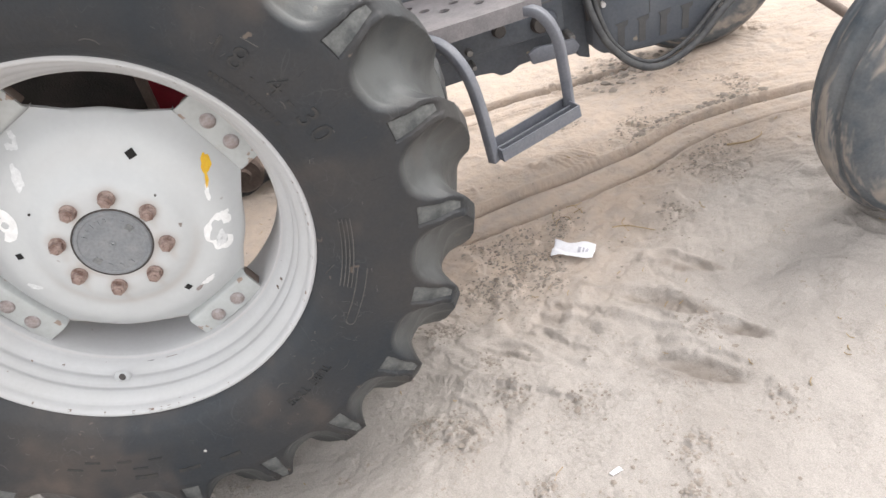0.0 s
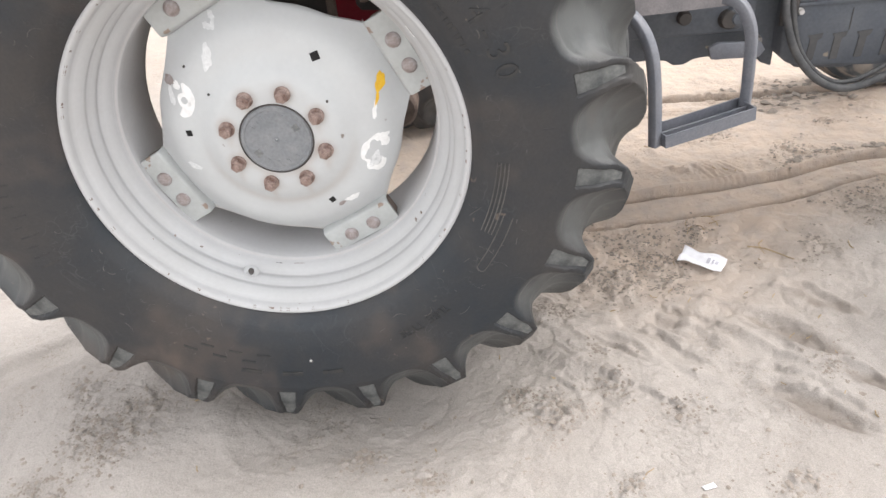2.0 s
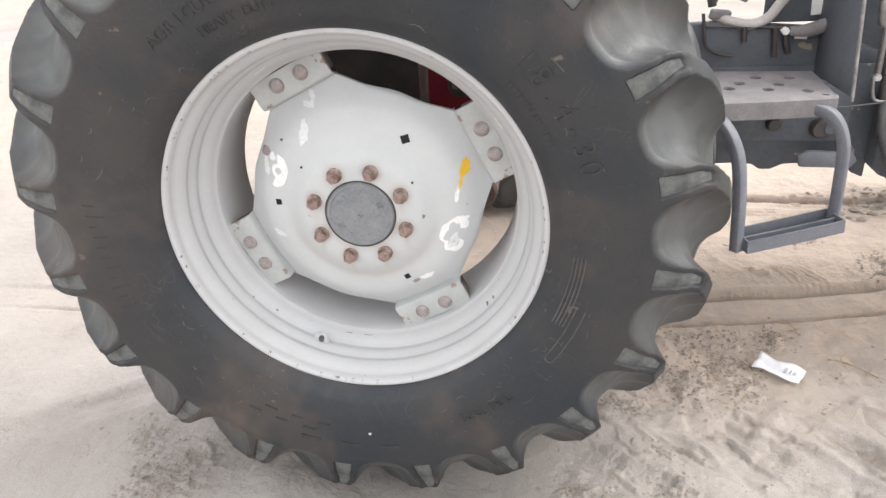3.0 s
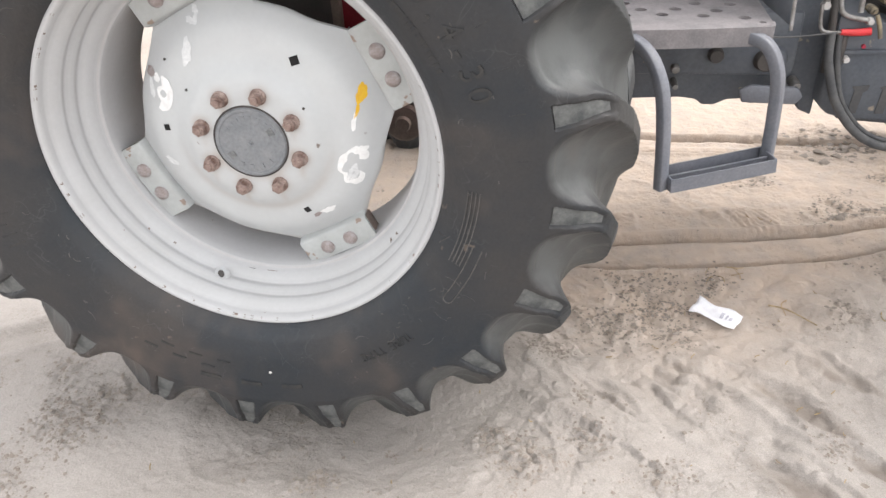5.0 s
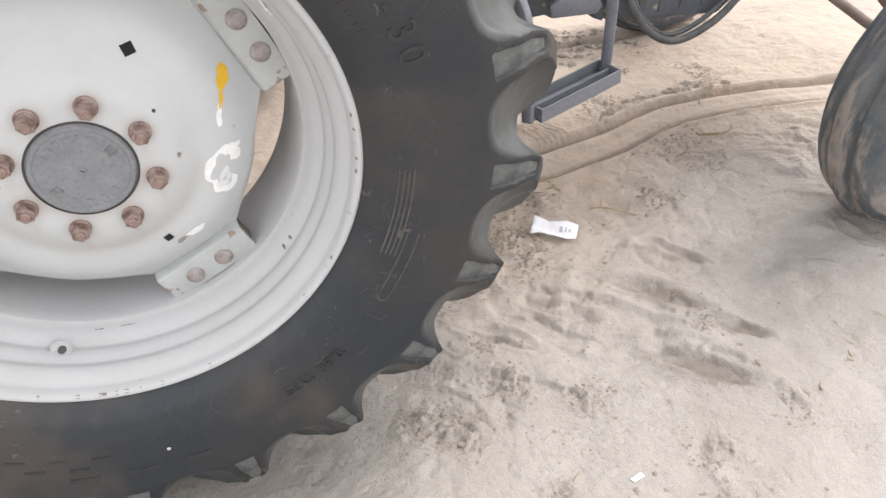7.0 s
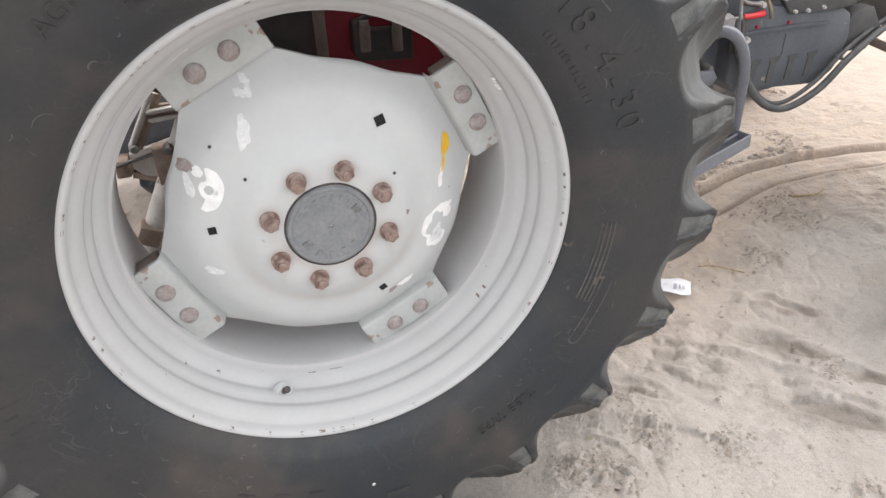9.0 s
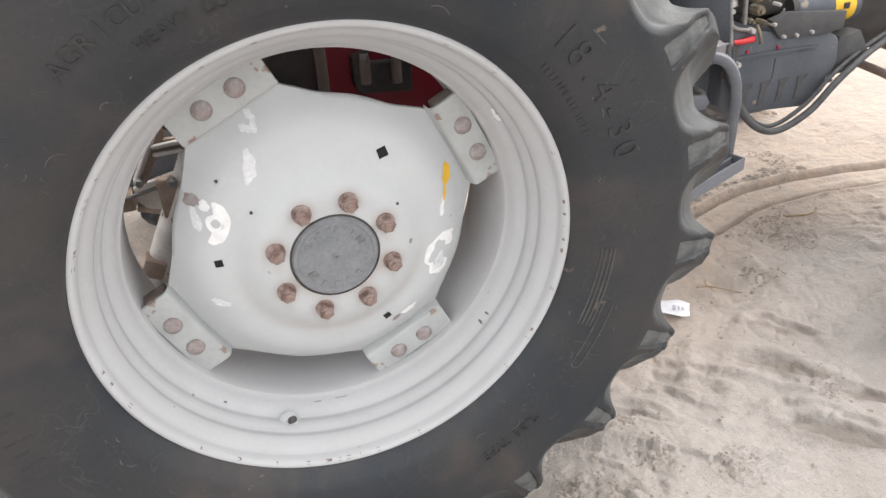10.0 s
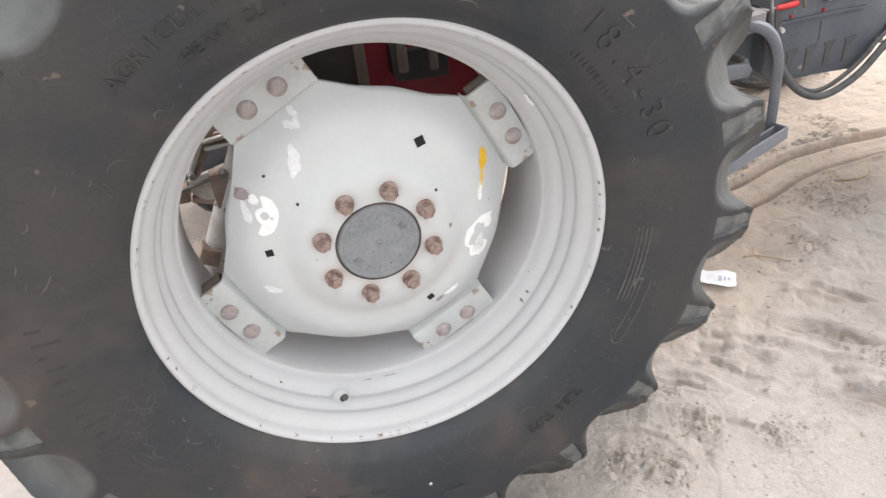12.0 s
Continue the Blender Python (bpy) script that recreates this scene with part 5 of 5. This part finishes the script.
part("hose", tube("hose", [(1.244, 0.585, 0.80), (1.250, 0.572, 0.73), (1.288, 0.558, 0.630), (1.362, 0.55, 0.550), (1.450, 0.55, 0.524), (1.555, 0.55, 0.565), (1.655, 0.56, 0.645), (1.80, 0.60, 0.70), (2.05, 0.70, 0.72)], 0.0105), HOSE, tractor, "thick black rubber hose hanging in a loop")
part("hose", tube("hose", [(1.266, 0.590, 0.80), (1.272, 0.580, 0.73), (1.305, 0.57, 0.630), (1.378, 0.57, 0.553), (1.455, 0.57, 0.535), (1.552, 0.57, 0.580), (1.65, 0.58, 0.658), (1.80, 0.62, 0.71), (2.05, 0.72, 0.73)], 0.0068), HOSE, tractor, "thin black hose beside the thick one")
part("front_support", prism([(1.66, 0.76), (1.70, 0.66), (2.5, 0.62), (2.5, 0.80)], "y", (0.76, 1.04), 0.008), DARK, tractor)
part("front_axle", tube("front_axle", [(2.14, 0.24, 0.44), (2.16, 0.60, 0.60), (2.16, 1.0, 0.64), (2.14, 1.52, 0.50)], 0.045, steps=5), BROWNISH, tractor)
part("steering_rod", tube("steering_rod", [(1.98, 0.32, 0.52), (1.96, 0.80, 0.60), (1.98, 1.45, 0.54)], 0.014, steps=4), BROWNISH, tractor)


def front_wheel(centre, turn, seed):
    """A ribbed steering tyre, caked with dried mud, on its pressed rim."""
    R, W = 0.40, 0.105
    prof = [(0.215, -0.072), (0.235, -0.090), (0.275, -0.104), (0.320, -0.106), (0.350, -0.098), (0.368, -0.085), (0.379, -0.074), (0.386, -0.055), (0.382, -0.048), (0.383, -0.030), (0.395, -0.022), (0.400, -0.012)]
    prof = prof + [(r, -y) for r, y in prof[::-1]]
    t = np.linspace(0, 1, len(prof))
    f = np.linspace(0, 1, 90)
    r, y = np.interp(f, t, [p[0] for p in prof]), np.interp(f, t, [p[1] for p in prof])
    th = np.linspace(0, 2 * math.pi, 200, endpoint=False)
    r, y = r * 1.03, y * 1.0
    T, S = np.meshgrid(th, np.arange(90), indexing="ij")
    rr = r[S] + 0.002 * fbm(T * 8 + seed, f[S] * 30, 3)
    V = np.stack([rr * np.cos(T), y[S], rr * np.sin(T)], -1)
    wheel = part("front_wheel", lathe_y("front_wheel", [(0.0, -0.01), (0.10, -0.012), (0.13, 0.01), (0.175, 0.012), (0.19, -0.055), (0.215, -0.075), (0.226, -0.082), (0.226, -0.075), (0.205, -0.04), (0.205, 0.07)], 48), RIMPAINT, tractor,
                 "small pressed steel front wheel", Matrix.Translation(centre) @ pose(0, 0, 0, 0, 0, turn))
    me = grid_mesh("tyre", V, wrap_u=True, sharp=45)
    streak = fbm(f[S] * 17 + seed + 1.2 * fbm(T * 3 + seed, f[S] * 4, 2), T * 1.5, 5, 0.62) + 0.12 * fbm(f[S] * 40, T * 22 + seed, 3)
    at = me.attributes.new("dust", "FLOAT", "POINT")
    at.data.foreach_set("value", sstep(-0.03, 0.26, streak).reshape(-1).astype(np.float32))
    part("tyre", me, FRONTRUBBER, wheel, "ribbed front tyre caked with dried mud")
    return wheel


tinted(FRONTRUBBER, "dust", (0.30, 0.26, 0.225), 0.85)
front_wheel((2.11, 0.18, 0.425), 0, 3)
front_wheel((2.14, 1.62, 0.475), 0, 9)

# ---- litter on the sand ----
def paper_sheet():
    nu, nv = 18, 8
    rows = []
    a = math.atan2(0.449 - 0.53, 1.146 - 1.03)
    for i in range(nu):
        row = []
        for j in range(nv):
            u, v = (i / (nu - 1) - 0.5) * 0.135, (j / (nv - 1) - 0.5) * 0.062
            v *= 1 + 0.12 * math.sin(u * 60)
            x, y = 1.088 + u * math.cos(a) - v * math.sin(a), 0.494 + u * math.sin(a) + v * math.cos(a)
            crease = 0.006 * abs(math.sin(u * 34 + 0.6)) + 0.010 * max(0, v / 0.031) ** 2 + 0.004 * math.sin(v * 120 + u * 50)
            row.append((x, y, float(ground_height(np.array(1.088), np.array(0.494))) + 0.012 + crease))
        rows.append(row)
    me = grid_mesh("paper_wrapper", rows, sharp=25)
    return me


paper = new("paper_wrapper", paper_sheet())
paper.data.materials.append(PAPER)
sol = paper.modifiers.new("thickness", "SOLIDIFY")
sol.thickness = 0.0012
for u, w in ((0.020, 0.010), (0.034, 0.006), (0.046, 0.009)):
    rows = []
    a = math.atan2(0.449 - 0.53, 1.146 - 1.03)
    base_z = float(ground_height(np.array(1.088), np.array(0.494)))
    for du in np.linspace(u - w / 2, u + w / 2, 5):
        row = []
        for dv in np.linspace(-0.012, 0.010, 5):
            crease = 0.006 * abs(math.sin(du * 34 + 0.6)) + 0.010 * max(0, dv / 0.031) ** 2 + 0.004 * math.sin(dv * 120 + du * 50)
            row.append((1.088 + du * math.cos(a) - dv * math.sin(a), 0.494 + du * math.sin(a) + dv * math.cos(a), base_z + 0.0136 + crease))
        rows.append(row)
    part("print_bar", grid_mesh("print_bar", rows), PRINT, paper)
tagged(paper, label="crumpled white paper wrapper lying on the sand", category="litter")


def scatter(name, count, region, size, mat, label, seed, stick=False, pick=None):
    """Loose bits on the sand, joined into one."""
    rng = np.random.RandomState(seed)
    verts, faces = [], []
    xs, ys = rng.uniform(region[0], region[1], count * 12), rng.uniform(region[2], region[3], count * 12)
    if pick:
        ok = rng.rand(len(xs)) < pick(xs, ys)
        xs, ys = xs[ok], ys[ok]
    xs, ys = xs[:count], ys[:count]
    zs = ground_height(xs, ys)
    for x, y, z in zip(xs.tolist(), ys.tolist(), zs.tolist()):
        s = rng.uniform(*size) * (0.5 + rng.rand() ** 2)
        n = len(verts)
        if stick:
            a, L, w = rng.uniform(0, math.pi), s, 0.0009 + 0.0008 * rng.rand()
            dx, dy, lift = math.cos(a) * L / 2, math.sin(a) * L / 2, rng.uniform(0.0, 0.006)
            for e in (-1, 0, 1):
                bend = (1 - abs(e)) * 0.12 * L
                for p, q in ((-w, 0), (w, 0), (0, 1.6 * w)):
                    verts.append((x + e * dx - p * math.sin(a) - bend * math.sin(a), y + e * dy + p * math.cos(a) + bend * math.cos(a), z + 0.002 + q + (e > 0) * lift))
            for r in (0, 3):
                faces += [(n + r + i, n + r + (i + 1) % 3, n + r + 3 + (i + 1) % 3, n + r + 3 + i) for i in range(3)]
        else:
            k = [(0, 0, 1), (1, 0, 0.2), (0.3, 0.95, 0.1), (-0.8, 0.6, 0.15), (-0.8, -0.6, 0.1), (0.3, -0.95, 0.2), (0.2, 0.1, -0.6)]
            t = rng.uniform(0, 6.3)
            for a, b, c in k:
                j = 1 + rng.uniform(-0.35, 0.35)
                verts.append((x + s * j * (a * math.cos(t) - b * math.sin(t)), y + s * j * (a * math.sin(t) + b * math.cos(t)), z + s * 0.6 * j * c + s * 0.1))
            faces += [(n, n + i, n + 1 + i % 5) for i in range(1, 6)] + [(n + 6, n + 1 + i % 5, n + i) for i in range(1, 6)]
    me = bpy.data.meshes.new(name)
    me.from_pydata(verts, [], faces)
    ob = new(name, finish(me, not stick, 60))
    ob.data.materials.append(mat)
    return tagged(ob, label=label, category="debris", kind="stuff")


crumbly = lambda x, y: (1 - 0.93 * np.exp(-((y - track_y(x)) / 0.125) ** 4)) * (0.004 + crumbled(x, y) ** 1.5)
scatter("sand_clods", 9000, (-0.9, 2.1, -0.6, 1.3), (0.0018, 0.0060), CLOD, "small crumbled clods of sand, coloured dark for shade", 5, pick=crumbly)
scatter("straw_bits", 70, (-0.6, 2.0, -0.3, 1.3), (0.008, 0.03), STRAW, "dry straw bits and twigs on sand", 6, stick=True)


def twig(points, radius, label, mat=STRAW):
    """A thin bent stick or shred lying on the sand."""
    line = [(x, y, float(ground_height(np.array(x), np.array(y))) + radius * 0.8 + lift) for x, y, lift in points]
    ob = new("twig", tube("twig", line, radius, sides=6, steps=5, taper=lambda t: 1 - 0.5 * t))
    ob.data.materials.append(mat)
    return tagged(ob, label=label, category="twig")


twig([(1.251, 0.563, 0.0), (1.300, 0.545, 0.004), (1.361, 0.474, 0.0)], 0.0028, "bent dry twig lying on trodden sand")
twig([(1.307, 0.590, 0.0), (1.285, 0.560, 0.006), (1.290, 0.520, 0.0)], 0.0020, "short dry twig crossing another on sand")
twig([(1.771, 0.749, 0.0), (1.831, 0.718, 0.003), (1.880, 0.722, 0.003), (1.901, 0.745, 0.0)], 0.0032, "curved brown twig beside the wheel rut")
for k in range(7):
    a = k * 2.4
    x, y = 1.13 + 0.04 * math.cos(a) + 0.006 * k, 0.70 + 0.035 * math.sin(a)
    twig([(x, y, 0.0), (x + 0.018 * math.cos(a * 1.7), y + 0.018 * math.sin(a * 1.7), 0.004), (x + 0.04 * math.cos(a * 1.7 + 0.3), y + 0.04 * math.sin(a * 1.7 + 0.3), 0.0)], 0.0016, "dry reddish plant shred lying on sand")
rows = [[(0.862 + 0.028 * u - 0.006 * v, -0.318 + 0.010 * v + 0.006 * u, float(ground_height(np.array(0.875), np.array(-0.316))) + 0.004 + 0.004 * u * v) for v in np.linspace(0, 1, 4)] for u in np.linspace(0, 1, 5)]
scrap = new("paper_scrap", grid_mesh("paper_scrap", rows, sharp=0))
scrap.modifiers.new("thickness", "SOLIDIFY").thickness = 0.0008
scrap.data.materials.append(PAPER)
tagged(scrap, label="tiny torn white paper scrap on sand", category="litter")
broken = lambda x, y: np.exp(-(((x - 1.76) / 0.16) ** 2 + ((y - 1.55) / 0.13) ** 2)) + 0.8 * np.exp(-((y - track_y(x) - 0.135) / 0.025) ** 2) * sstep(0.0, 0.15, fbm(x * 5 + 2, y * 5, 2)) * sstep(1.2, 1.4, x)
scatter("soil_lumps", 260, (1.1, 2.3, 0.8, 1.8), (0.006, 0.018), CLOD, "broken lumps of sand by the ruts, coloured dark for shade", 12, pick=broken)
